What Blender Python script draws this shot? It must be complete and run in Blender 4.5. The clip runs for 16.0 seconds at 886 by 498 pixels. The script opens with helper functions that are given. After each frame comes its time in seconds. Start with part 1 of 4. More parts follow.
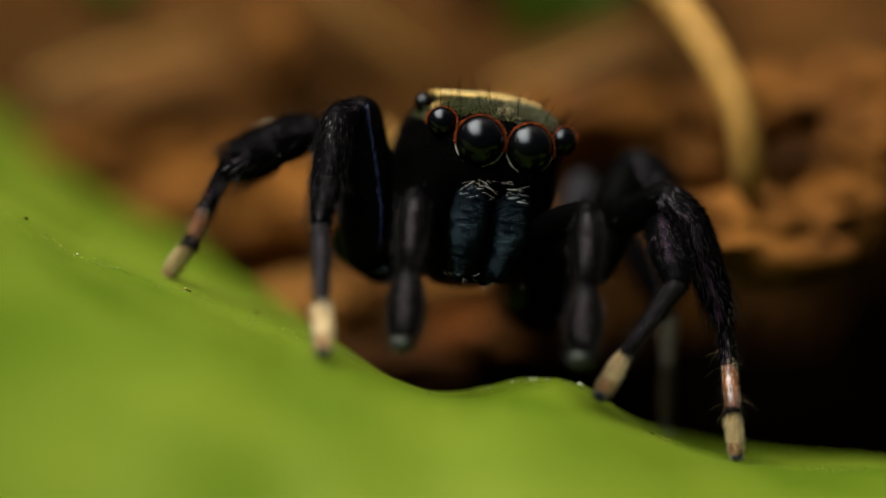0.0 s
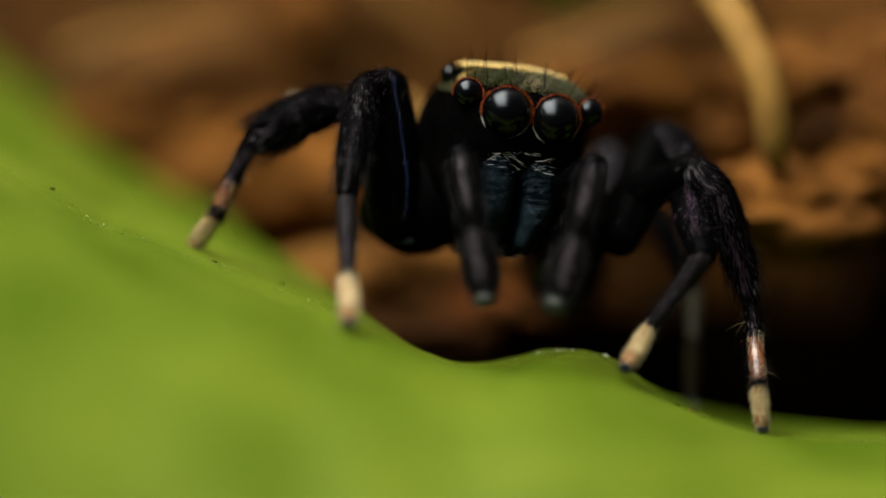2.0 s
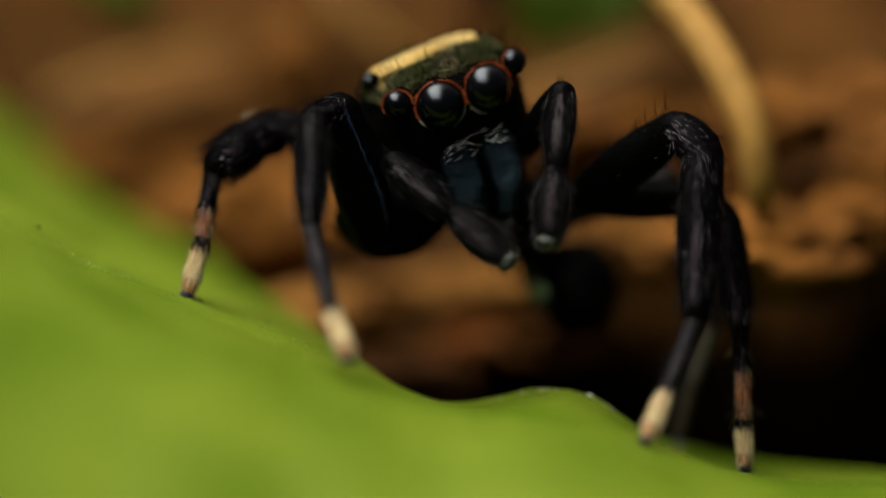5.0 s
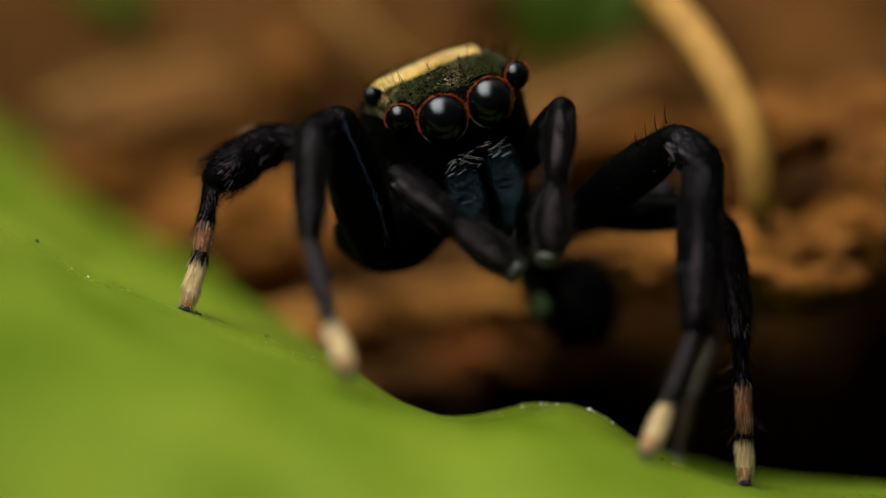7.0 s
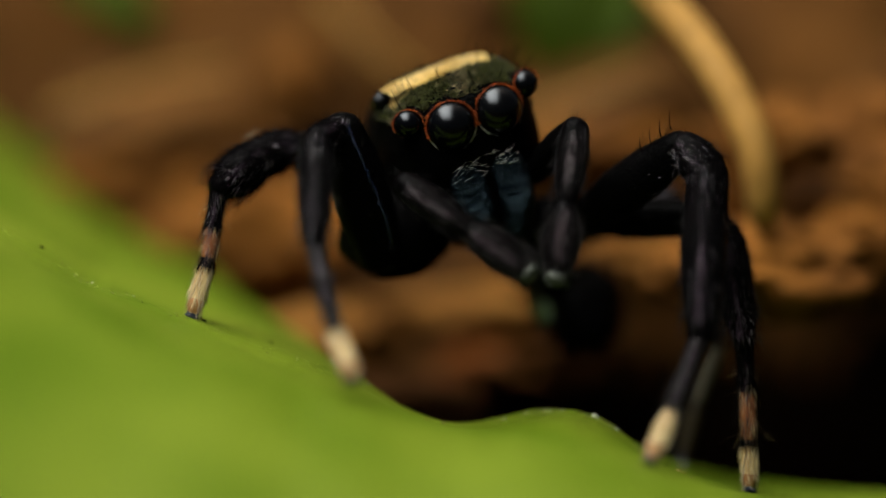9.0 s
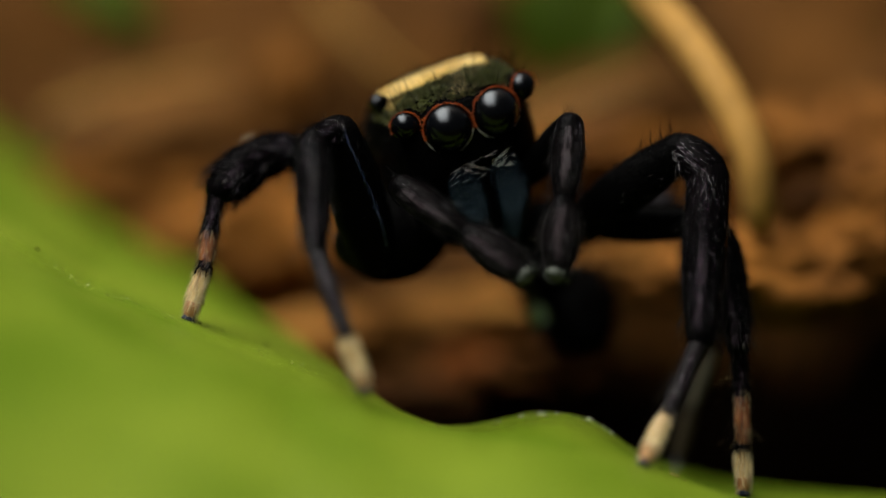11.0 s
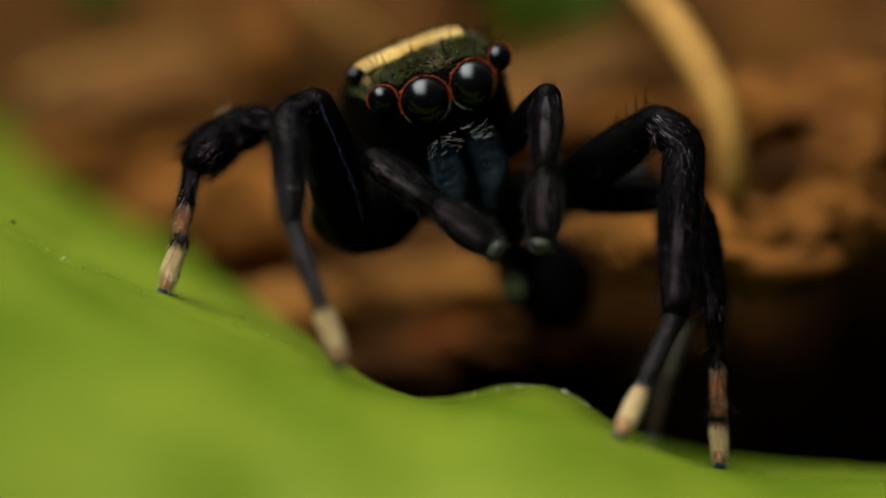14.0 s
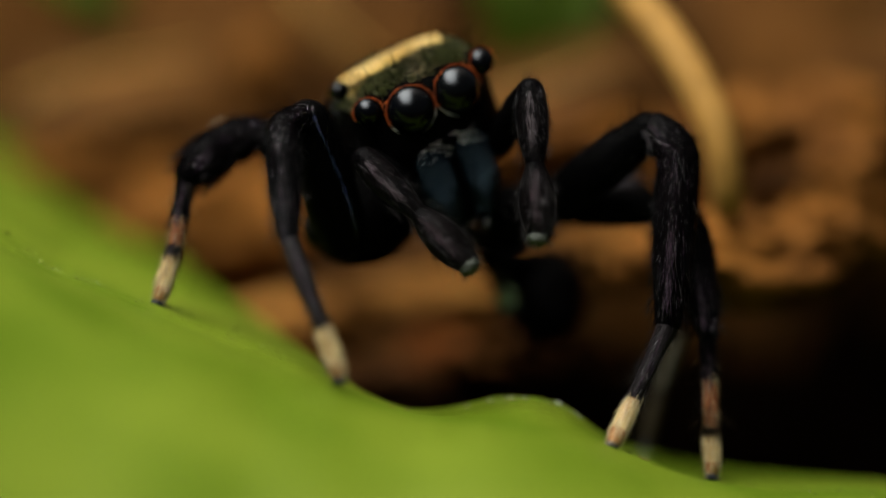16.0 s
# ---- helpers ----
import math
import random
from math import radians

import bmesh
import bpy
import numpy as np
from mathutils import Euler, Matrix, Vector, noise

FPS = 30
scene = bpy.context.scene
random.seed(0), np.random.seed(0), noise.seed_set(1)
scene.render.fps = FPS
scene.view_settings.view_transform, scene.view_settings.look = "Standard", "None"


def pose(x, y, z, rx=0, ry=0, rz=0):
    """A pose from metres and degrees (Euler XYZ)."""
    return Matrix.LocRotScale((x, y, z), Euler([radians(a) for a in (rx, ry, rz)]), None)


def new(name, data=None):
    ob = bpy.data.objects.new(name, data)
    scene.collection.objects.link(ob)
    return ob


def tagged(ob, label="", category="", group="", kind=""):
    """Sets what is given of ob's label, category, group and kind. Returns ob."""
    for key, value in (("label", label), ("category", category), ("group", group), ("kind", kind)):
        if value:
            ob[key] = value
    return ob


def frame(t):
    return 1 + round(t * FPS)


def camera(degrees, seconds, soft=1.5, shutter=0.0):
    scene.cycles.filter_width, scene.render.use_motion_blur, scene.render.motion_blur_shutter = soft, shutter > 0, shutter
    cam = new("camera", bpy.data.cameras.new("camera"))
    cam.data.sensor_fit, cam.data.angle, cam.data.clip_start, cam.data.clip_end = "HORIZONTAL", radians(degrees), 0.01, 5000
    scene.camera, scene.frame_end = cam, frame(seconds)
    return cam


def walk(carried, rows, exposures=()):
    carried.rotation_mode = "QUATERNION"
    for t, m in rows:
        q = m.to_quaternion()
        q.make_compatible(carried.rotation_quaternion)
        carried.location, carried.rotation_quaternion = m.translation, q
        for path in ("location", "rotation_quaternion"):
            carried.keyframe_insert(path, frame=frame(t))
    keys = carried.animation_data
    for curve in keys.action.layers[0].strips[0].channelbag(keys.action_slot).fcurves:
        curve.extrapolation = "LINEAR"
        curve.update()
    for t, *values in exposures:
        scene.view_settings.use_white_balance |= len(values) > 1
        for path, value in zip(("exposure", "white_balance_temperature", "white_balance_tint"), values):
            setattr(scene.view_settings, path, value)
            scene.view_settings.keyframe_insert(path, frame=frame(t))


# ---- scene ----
# A small jumping spider on the edge of a green leaf above a bank of forest litter.
# Lengths are millimetres in a frame whose y axis is the line of sight; TILT turns that frame into the world.
MM = 0.001
TILT = pose(0, 0, 0, -22)
REACH = 100.0

# ---- camera ----
cam = camera(6.282, 16.0, soft=1.5, shutter=0.0)
cam.data.dof.use_dof = True
cam.data.dof.focus_distance = 99.85 * MM
cam.data.dof.aperture_fstop = 30.0
# seconds, turn, tilt, lean in degrees, and the shift along the line of sight
walk(cam, [(t, TILT @ pose(0, (s - REACH) * MM, 0, 90 + tilt, 0, turn) @ pose(0, 0, 0, 0, 0, lean)) for t, turn, tilt, lean, s in [
    (0.0, -0.075, -0.175, -0.30, 0.00),
    (0.5, -0.076, -0.205, -0.26, -0.10),
    (1.0, -0.041, -0.288, -0.09, -0.05),
    (1.5, 0.061, -0.267, -0.12, -0.50),
    (2.0, 0.111, -0.378, -0.19, 0.00),
    (2.5, -0.037, -0.334, -0.07, 0.00),
    (3.0, -0.000, -0.300, -0.05, -0.25),
    (3.5, 0.040, -0.241, -0.04, -0.3),
    (4.0, -0.038, -0.100, -0.21, -0.30),
    (4.2, 0.031, -0.117, -0.03, -0.30),
    (6.3, -0.005, -0.029, 0.07, -0.10),
    (6.5, -0.084, -0.022, -0.06, 0.00),
    (7.0, 0.000, 0.000, 0.00, 0.00),
    (7.5, 0.018, 0.068, -0.02, -0.05),
    (8.0, -0.017, -0.016, 0.07, -0.05),
    (8.5, -0.056, 0.009, 0.03, -0.35),
    (9.0, 0.033, 0.045, 0.03, -0.10),
    (9.2, 0.003, 0.074, 0.15, -0.15),
    (11.5, -0.026, 0.063, 0.24, -0.2),
    (12.0, -0.204, 0.038, 0.21, -0.25),
    (12.5, -0.171, -0.069, 0.20, -0.2),
    (13.0, -0.248, -0.167, 0.05, -0.2),
    (13.5, -0.120, -0.112, 0.17, -0.25),
    (14.0, -0.174, -0.126, 0.17, -0.2),
    (14.5, -0.124, -0.143, 0.20, -0.3),
    (15.0, -0.111, -0.028, 0.25, -0.15),
    (15.5, -0.185, -0.046, 0.24, -0.25),
    (16.0, -0.220, -0.044, 0.24, -0.4),
]])

# ---- light: a shaded daylight sky and one broad soft lamp overhead, mirrored in the eyes ----
world = bpy.data.worlds.new("sky")
scene.world = world
world.use_nodes = True
sky = world.node_tree.nodes.new("ShaderNodeTexSky")
sky.sky_type, sky.sun_disc = "NISHITA", False
sky.sun_elevation, sky.sun_rotation = radians(60), radians(20)
sky.dust_density, sky.ozone_density = 6.0, 0.5
back = world.node_tree.nodes["Background"]
world.node_tree.links.new(sky.outputs[0], back.inputs[0])
back.inputs[1].default_value = 0.015

lamp_data = bpy.data.lights.new("soft_lamp", "AREA")
lamp_data.shape, lamp_data.size, lamp_data.size_y = "RECTANGLE", 96 * MM, 182 * MM
lamp_data.energy = 1.0
lamp_data.color = (0.985, 0.97, 0.91)
# brightest in its middle, fading out to soft edges
lamp_data.use_nodes = True
ln, ll = lamp_data.node_tree.nodes, lamp_data.node_tree.links
across = ln.new("ShaderNodeNewGeometry")
sides = ln.new("ShaderNodeSeparateXYZ")
ll.new(across.outputs["Parametric"], sides.inputs[0])
fades = []
for axis, edge in ((0, 0.36), (1, 0.45)):
    mirror = ln.new("ShaderNodeMath")
    mirror.operation = "PINGPONG"
    mirror.inputs[1].default_value = 0.5
    ll.new(sides.outputs[axis], mirror.inputs[0])
    fade = ln.new("ShaderNodeMapRange")
    fade.interpolation_type = "SMOOTHSTEP"
    fade.inputs["From Max"].default_value = edge
    ll.new(mirror.outputs[0], fade.inputs[0])
    fades.append(fade)
middle = ln.new("ShaderNodeMath")
middle.operation = "MULTIPLY"
for k, fade in enumerate(fades):
    ll.new(fade.outputs[0], middle.inputs[k])
ll.new(middle.outputs[0], ln["Emission"].inputs["Strength"])
soft_lamp = new("soft_lamp", lamp_data)
soft_lamp.matrix_world = TILT @ pose(-30 * MM, -28 * MM, 72 * MM, 18)


# ---- materials ----
def material(name, colour, rough=0.5, metal=0.0, second=None, scale=1.0, fine=8.0, bump=0.2, spec=0.5, sheen=0.0, island=0.0,
             stretch=(1, 1, 1), coat=0.0, through_light=0.0, mix_at=0.5, depth=0.02, grain_mix=0.55):
    """A grained surface: two colours mixed by noise of so many spots a millimetre, with finer relief."""
    mat = bpy.data.materials.new(name)
    mat.use_nodes = True
    n, l = mat.node_tree.nodes, mat.node_tree.links
    b = n["Principled BSDF"]
    b.inputs["Roughness"].default_value = rough
    b.inputs["Metallic"].default_value = metal
    b.inputs["Specular IOR Level"].default_value = spec
    b.inputs["Coat Weight"].default_value = coat
    b.inputs["Coat Roughness"].default_value = 0.015
    b.inputs["Sheen Weight"].default_value = sheen
    place = n.new("ShaderNodeTexCoord")
    turn = n.new("ShaderNodeMapping")
    turn.inputs["Scale"].default_value = [1000 * s for s in stretch]
    l.new(place.outputs["Object"], turn.inputs["Vector"])
    broad, grain = n.new("ShaderNodeTexNoise"), n.new("ShaderNodeTexNoise")
    for tex, s, d in ((broad, scale, 4), (grain, fine, 6)):
        tex.inputs["Scale"].default_value, tex.inputs["Detail"].default_value = s, d
        l.new(turn.outputs[0], tex.inputs["Vector"])
    second = second or [c * 0.6 for c in colour]
    blend = n.new("ShaderNodeMix")
    blend.data_type = "RGBA"
    blend.inputs[6].default_value, blend.inputs[7].default_value = (*colour, 1), (*second, 1)
    ramp = n.new("ShaderNodeMapRange")
    ramp.inputs["From Min"].default_value, ramp.inputs["From Max"].default_value = mix_at - 0.15, mix_at + 0.15
    l.new(broad.outputs[0], ramp.inputs[0])
    l.new(ramp.outputs[0], blend.inputs[0])
    speck = n.new("ShaderNodeMix")
    speck.data_type, speck.blend_type = "RGBA", "MULTIPLY"
    speck.inputs[0].default_value = grain_mix
    l.new(blend.outputs[2], speck.inputs[6])
    lift = n.new("ShaderNodeMapRange")
    lift.inputs["From Min"].default_value, lift.inputs["From Max"].default_value = 0.3, 0.7
    lift.inputs["To Min"].default_value, lift.inputs["To Max"].default_value = 0.5, 1.3
    l.new(grain.outputs[0], lift.inputs[0])
    l.new(lift.outputs[0], speck.inputs[7])
    out = speck.outputs[2]
    if island:
        geo = n.new("ShaderNodeNewGeometry")
        vary = n.new("ShaderNodeMapRange")
        vary.inputs["To Min"].default_value, vary.inputs["To Max"].default_value = 1 - island, 1 + island
        l.new(geo.outputs["Random Per Island"], vary.inputs[0])
        times = n.new("ShaderNodeMix")
        times.data_type, times.blend_type = "RGBA", "MULTIPLY"
        times.inputs[0].default_value = 1.0
        l.new(out, times.inputs[6])
        l.new(vary.outputs[0], times.inputs[7])
        out = times.outputs[2]
    l.new(out, b.inputs["Base Color"])
    relief = n.new("ShaderNodeBump")
    relief.inputs["Strength"].default_value, relief.inputs["Distance"].default_value = bump, depth * MM
    l.new(grain.outputs[0], relief.inputs["Height"])
    l.new(relief.outputs[0], b.inputs["Normal"])
    if through_light:
        glow = n.new("ShaderNodeBsdfTranslucent")
        l.new(out, glow.inputs["Color"])
        both = n.new("ShaderNodeMixShader")
        both.inputs[0].default_value = through_light
        l.new(b.outputs[0], both.inputs[1])
        l.new(glow.outputs[0], both.inputs[2])
        l.new(both.outputs[0], n["Material Output"].inputs[0])
    return mat


LEAF = material("green_leaf", (0.057, 0.095, 0.0022), 0.5, second=(0.101, 0.138, 0.008), scale=0.42, fine=9, bump=0.45, depth=0.03, through_light=0.15, grain_mix=0.3, spec=0.09)
LEAF_EDGE = material("leaf_grit", (0.12, 0.15, 0.02), 0.35, second=(0.08, 0.11, 0.006), scale=3, fine=20, bump=0.3, island=0.7, spec=0.12)
CUTICLE = material("black_cuticle", (0.0007, 0.0007, 0.0007), 0.3, second=(0.0012, 0.0011, 0.0011), scale=2, fine=22, bump=0.9, spec=0.005)
LEG_BLACK = material("black_leg", (0.0009, 0.0008, 0.0009), 0.25, second=(0.0017, 0.0013, 0.0015), scale=2.5, fine=18, bump=1.0, stretch=(1, 1, 0.3), spec=0.008)
LEG_GREY = material("grey_black_leg", (0.006, 0.0052, 0.0054), 0.35, second=(0.01, 0.0084, 0.009), scale=2.5, fine=18, bump=0.8, stretch=(1, 1, 0.3), spec=0.02)
TOE_TAN = material("orange_tan_toe", (0.3, 0.15, 0.05), 0.5, second=(0.12, 0.05, 0.018), scale=4, fine=15, bump=0.5, stretch=(1, 1, 0.3), spec=0.2)
FOOT_CREAM = material("cream_foot", (0.52, 0.41, 0.2), 0.45, second=(0.22, 0.12, 0.04), mix_at=0.55, scale=5, fine=15, bump=0.6, stretch=(1, 1, 0.25), spec=0.2)
SHIN_RED = material("red_brown_shin", (0.19, 0.066, 0.025), 0.24, second=(0.03, 0.011, 0.006), mix_at=0.52, scale=5, fine=18, bump=0.8, stretch=(1, 1, 0.35), spec=0.8)
JOINT_DARK = material("dark_claw", (0.016, 0.02, 0.032), 0.4, scale=3, fine=20, spec=0.12)
EYE = material("black_lens", (0.0005, 0.0005, 0.0008), 0.2, second=(0.001, 0.001, 0.001), bump=0.0, spec=0.5)
EYE.node_tree.nodes["Principled BSDF"].inputs["IOR"].default_value = 1.32
EYE.node_tree.nodes["Principled BSDF"].inputs["Specular Tint"].default_value = (0.86, 0.93, 1.0, 1)
EYE_RING = material("orange_rim", (0.2, 0.04, 0.004), 0.45, second=(0.08, 0.012, 0.002), scale=6, fine=30, bump=0.6, island=0.75, spec=0.15)
FANG_BLUE = material("blue_black_jaw", (0.016, 0.026, 0.033), 0.2, metal=0.9, second=(0.0015, 0.003, 0.005), mix_at=0.48, scale=7, fine=22, bump=1.0, stretch=(0.7, 0.7, 2.4), depth=0.06, spec=0.0)
HAIR_BLACK = material("black_bristle", (0.0009, 0.0009, 0.001), 0.2, island=0.5, spec=0.02)
HAIR_YELLOW = material("yellow_scale", (0.55, 0.38, 0.1), 0.5, second=(0.66, 0.52, 0.24), scale=2, island=0.25, spec=0.25)
HAIR_OLIVE = material("olive_scale", (0.041, 0.049, 0.008), 0.33, second=(0.054, 0.056, 0.015), scale=3, island=0.6, spec=0.5)
HAIR_WHITE = material("white_scale", (0.75, 0.72, 0.62), 0.35, island=0.2)
HAIR_CREAM = material("cream_hair", (0.5, 0.4, 0.22), 0.35, island=0.5, spec=0.3)
HAIR_RED = material("red_hair", (0.36, 0.2, 0.11), 0.4, island=0.4)
HAIR_PALE = material("pale_grey_hair", (0.007, 0.006, 0.0056), 0.35, island=0.98, spec=0.03)
HAIR_GREY = material("grey_hair", (0.0025, 0.0021, 0.0023), 0.3, island=0.95, spec=0.02)
HAIR_VEIL = material("pale_fine_fur", (0.045, 0.04, 0.039), 0.35, island=0.98, spec=0.15)
# pale hairs that carry the glints of black legs as colour
HAIR_GLINT = material("silvery_scale", (0.2, 0.19, 0.2), 0.2, island=0.98, spec=0.6)
PALP_GREY = material("grey_brown_palp", (0.0028, 0.0021, 0.0022), 0.28, second=(0.0007, 0.0006, 0.0007), mix_at=0.47, scale=3, fine=20, bump=1.0, spec=0.012)
PALP_TIP = material("pale_green_tip", (0.05, 0.055, 0.043), 0.5, second=(0.02, 0.024, 0.018), mix_at=0.48, scale=6, fine=20, island=0.6, spec=0.2)
FOOT_GREEN = material("pale_green_foot", (0.26, 0.34, 0.2), 0.5, second=(0.13, 0.19, 0.1), scale=4, fine=20, spec=0.1)
SOIL = material("brown_soil", (0.06, 0.0235, 0.0042), 0.85, second=(0.022, 0.0088, 0.0018), scale=0.5, fine=5, bump=0.8, depth=0.12, spec=0.04)
# near-black: the hollow's shade put into colour, also the leaf's dark specks
SHADE_AND_SPECK = material("hollow_shade_and_speck", (0.0022, 0.0013, 0.0006), 0.9, second=(0.004, 0.002, 0.0009), scale=0.8, fine=6, bump=0.8, depth=0.1, spec=0.0)
CLOD = material("rust_brown_clod", (0.165, 0.064, 0.0115), 0.85, second=(0.062, 0.0225, 0.0043), scale=0.7, fine=6, bump=0.8, depth=0.1, spec=0.04)
CLOD_PALE = material("tan_clod", (0.22, 0.098, 0.02), 0.85, second=(0.1, 0.04, 0.008), scale=0.7, fine=6, bump=0.8, depth=0.1, spec=0.04)
CLOD_RED = material("red_brown_clod", (0.19, 0.058, 0.012), 0.85, second=(0.09, 0.028, 0.006), scale=0.7, fine=6, bump=0.8, depth=0.1, spec=0.04)
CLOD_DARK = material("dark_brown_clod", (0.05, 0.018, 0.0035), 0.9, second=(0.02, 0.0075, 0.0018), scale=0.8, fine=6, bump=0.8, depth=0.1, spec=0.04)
DRY_LEAF = material("tan_dead_leaf", (0.072, 0.029, 0.0045), 0.7, second=(0.04, 0.0155, 0.0024), scale=0.6, fine=6, bump=0.6, depth=0.05, spec=0.06)
STRAW = material("pale_straw", (0.27, 0.145, 0.034), 0.6, second=(0.205, 0.105, 0.021), scale=0.9, fine=9, bump=0.4, stretch=(1, 1, 0.3), spec=0.1)
GRASS = material("dull_green_blade", (0.02, 0.033, 0.0006), 0.6, second=(0.011, 0.018, 0.0005), scale=0.5, fine=8, bump=0.3, through_light=0.2, spec=0.03)

LEG_DULL = material("dull_grey_leg", (0.022, 0.02, 0.022), 0.5, second=(0.01, 0.009, 0.01), scale=2.5, fine=15, spec=0.0)
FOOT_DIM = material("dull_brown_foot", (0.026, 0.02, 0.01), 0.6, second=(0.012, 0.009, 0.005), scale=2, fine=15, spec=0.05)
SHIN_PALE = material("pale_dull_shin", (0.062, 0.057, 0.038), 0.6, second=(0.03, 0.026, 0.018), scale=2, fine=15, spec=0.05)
TUFT = material("pale_tuft", (0.16, 0.15, 0.11), 0.6, second=(0.08, 0.075, 0.05), scale=4, fine=15, island=0.5, spec=0.1)
# purple sheen of the legs, put into hair colour
SHEEN_PURPLE = material("painted_purple_sheen", (0.05, 0.027, 0.044), 0.24, second=(0.014, 0.008, 0.015), scale=5, island=0.97, spec=0.3)
PALP_SHEEN = material("painted_palp_highlight", (0.055, 0.035, 0.042), 0.28, second=(0.014, 0.009, 0.012), scale=4, island=0.97, spec=0.35)
SHEEN_BLUE = material("painted_blue_sheen", (0.012, 0.02, 0.05), 0.22, second=(0.004, 0.004, 0.02), scale=2, island=0.95, spec=0.4)
CRUMB = material("ochre_crumb", (0.22, 0.15, 0.02), 0.5, second=(0.1, 0.06, 0.01), scale=6, fine=25)
DEW = material("dew_grain", (0.6, 0.62, 0.5), 0.12, second=(0.4, 0.42, 0.3), scale=5)


# ---- mesh helpers ----
def part(name, verts, faces, mat, parent=None, label="", smooth=True, thing_pose=None):
    """One mesh object, from places in millimetres."""
    data = bpy.data.meshes.new(name)
    data.from_pydata([(v[0] * MM, v[1] * MM, v[2] * MM) for v in verts], [], faces)
    if smooth:
        data.polygons.foreach_set("use_smooth", [True] * len(data.polygons))
    data.materials.append(mat)
    ob = new(name, data)
    if parent:
        ob.parent = parent
    elif thing_pose is None:
        ob.matrix_world = TILT
    else:
        ob.matrix_world = thing_pose
    return tagged(ob, label)


def smooth_path(points, steps=6):
    """A rounded line through the points."""
    p = [np.array(q, float) for q in points]
    p = [2 * p[0] - p[1], *p, 2 * p[-1] - p[-2]]
    out = []
    for i in range(1, len(p) - 2):
        a, b, c, d = p[i - 1:i + 3]
        for k in range(steps):
            t = k / steps
            out.append(0.5 * (2 * b + (c - a) * t + (2 * a - 5 * b + 4 * c - d) * t * t + (3 * b - a - 3 * c + d) * t ** 3))
    out.append(p[-2])
    return out


def tube(points, radii, n=14, flat=1.0):
    """A closed round skin along a line. Returns verts and faces."""
    verts, faces = [], []
    pts = [np.array(p, float) for p in points]
    side = None
    for i, p in enumerate(pts):
        way = pts[min(i + 1, len(pts) - 1)] - pts[max(i - 1, 0)]
        way /= np.linalg.norm(way) + 1e-12
        if side is None:
            side = np.cross(way, (0.3, 0.9, 0.2))
        side = side - way * side.dot(way)
        side /= np.linalg.norm(side) + 1e-12
        up = np.cross(way, side)
        for k in range(n):
            a = 2 * math.pi * k / n
            verts.append(p + radii[i] * (math.cos(a) * side + flat * math.sin(a) * up))
    for i in range(len(pts) - 1):
        for k in range(n):
            faces.append((i * n + k, i * n + (k + 1) % n, (i + 1) * n + (k + 1) % n, (i + 1) * n + k))
    faces += [tuple(range(n))[::-1], tuple(range((len(pts) - 1) * n, len(pts) * n))]
    return verts, faces


def hairs(roots, ways, lengths, thick, bend=(0, 0, 0), joints=3):
    """Tapered bristles as three-sided spikes."""
    verts, faces = [], []
    bend = np.array(bend, float)
    for root, way, length in zip(roots, ways, lengths):
        root, way = np.array(root, float), np.array(way, float)
        way /= np.linalg.norm(way) + 1e-12
        side = np.cross(way, (0.31, 0.52, 0.79))
        side /= np.linalg.norm(side) + 1e-12
        up = np.cross(way, side)
        first = len(verts)
        for j in range(joints):
            f = j / joints
            mid = root + way * length * f + bend * length * f * f
            r = thick * (1 - 0.75 * f)
            for a in (0, 2.094, 4.189):
                verts.append(mid + r * (math.cos(a) * side + math.sin(a) * up))
        verts.append(root + way * length + bend * length)
        for j in range(joints - 1):
            for k in range(3):
                o = first + 3 * j
                faces.append((o + k, o + (k + 1) % 3, o + 3 + (k + 1) % 3, o + 3 + k))
        o = first + 3 * (joints - 1)
        faces += [(o + k, o + (k + 1) % 3, o + 3) for k in range(3)]
    return verts, faces


def ball(centre, size, rings=14, n=20, rough=0.0, grain=1.0, seed=0.0, square=1.0):
    """A closed rounded body with an uneven skin."""
    verts, faces = [], []
    c = np.array(centre, float)
    for i in range(rings + 1):
        th = math.pi * i / rings
        for k in range(n):
            ph = 2 * math.pi * k / n
            d = [math.sin(th) * math.cos(ph), math.sin(th) * math.sin(ph), math.cos(th)]
            d = np.array([math.copysign(abs(q) ** square, q) for q in d])
            f = 1.0
            if rough:
                q = Vector(d * grain) + Vector((seed, seed * 1.7, 3.1))
                f += rough * (noise.noise(q) + 0.5 * noise.noise(q * 2.3) + 0.3 * noise.noise(q * 5.1))
            verts.append(c + d * np.array(size) * f)
    for i in range(rings):
        for k in range(n):
            faces.append((i * n + k, (i + 1) * n + k, (i + 1) * n + (k + 1) % n, i * n + (k + 1) % n))
    return verts, faces


def join(*pieces):
    verts, faces = [], []
    for v, f in pieces:
        o = len(verts)
        verts += list(v)
        faces += [tuple(i + o for i in q) for q in f]
    return verts, faces


def curve_at(table, x):
    xs, ys = zip(*table)
    return float(np.interp(x, xs, ys))


def soft_curve(table, x, width=0.35):
    return sum(curve_at(table, x + width * o) * w for o, w in ((-1, 0.15), (-0.5, 0.22), (0, 0.26), (0.5, 0.22), (1, 0.15)))


rng = np.random.default_rng(7)

# ---- ground: one sheet, low under the leaf, rising in a bank behind it ----
BANK = [(-30, -9), (2.0, -8), (3.6, -6.5), (5.0, -5), (9.0, 0.2), (12, 1.6), (40, 3), (400, 0), (60000, 0)]


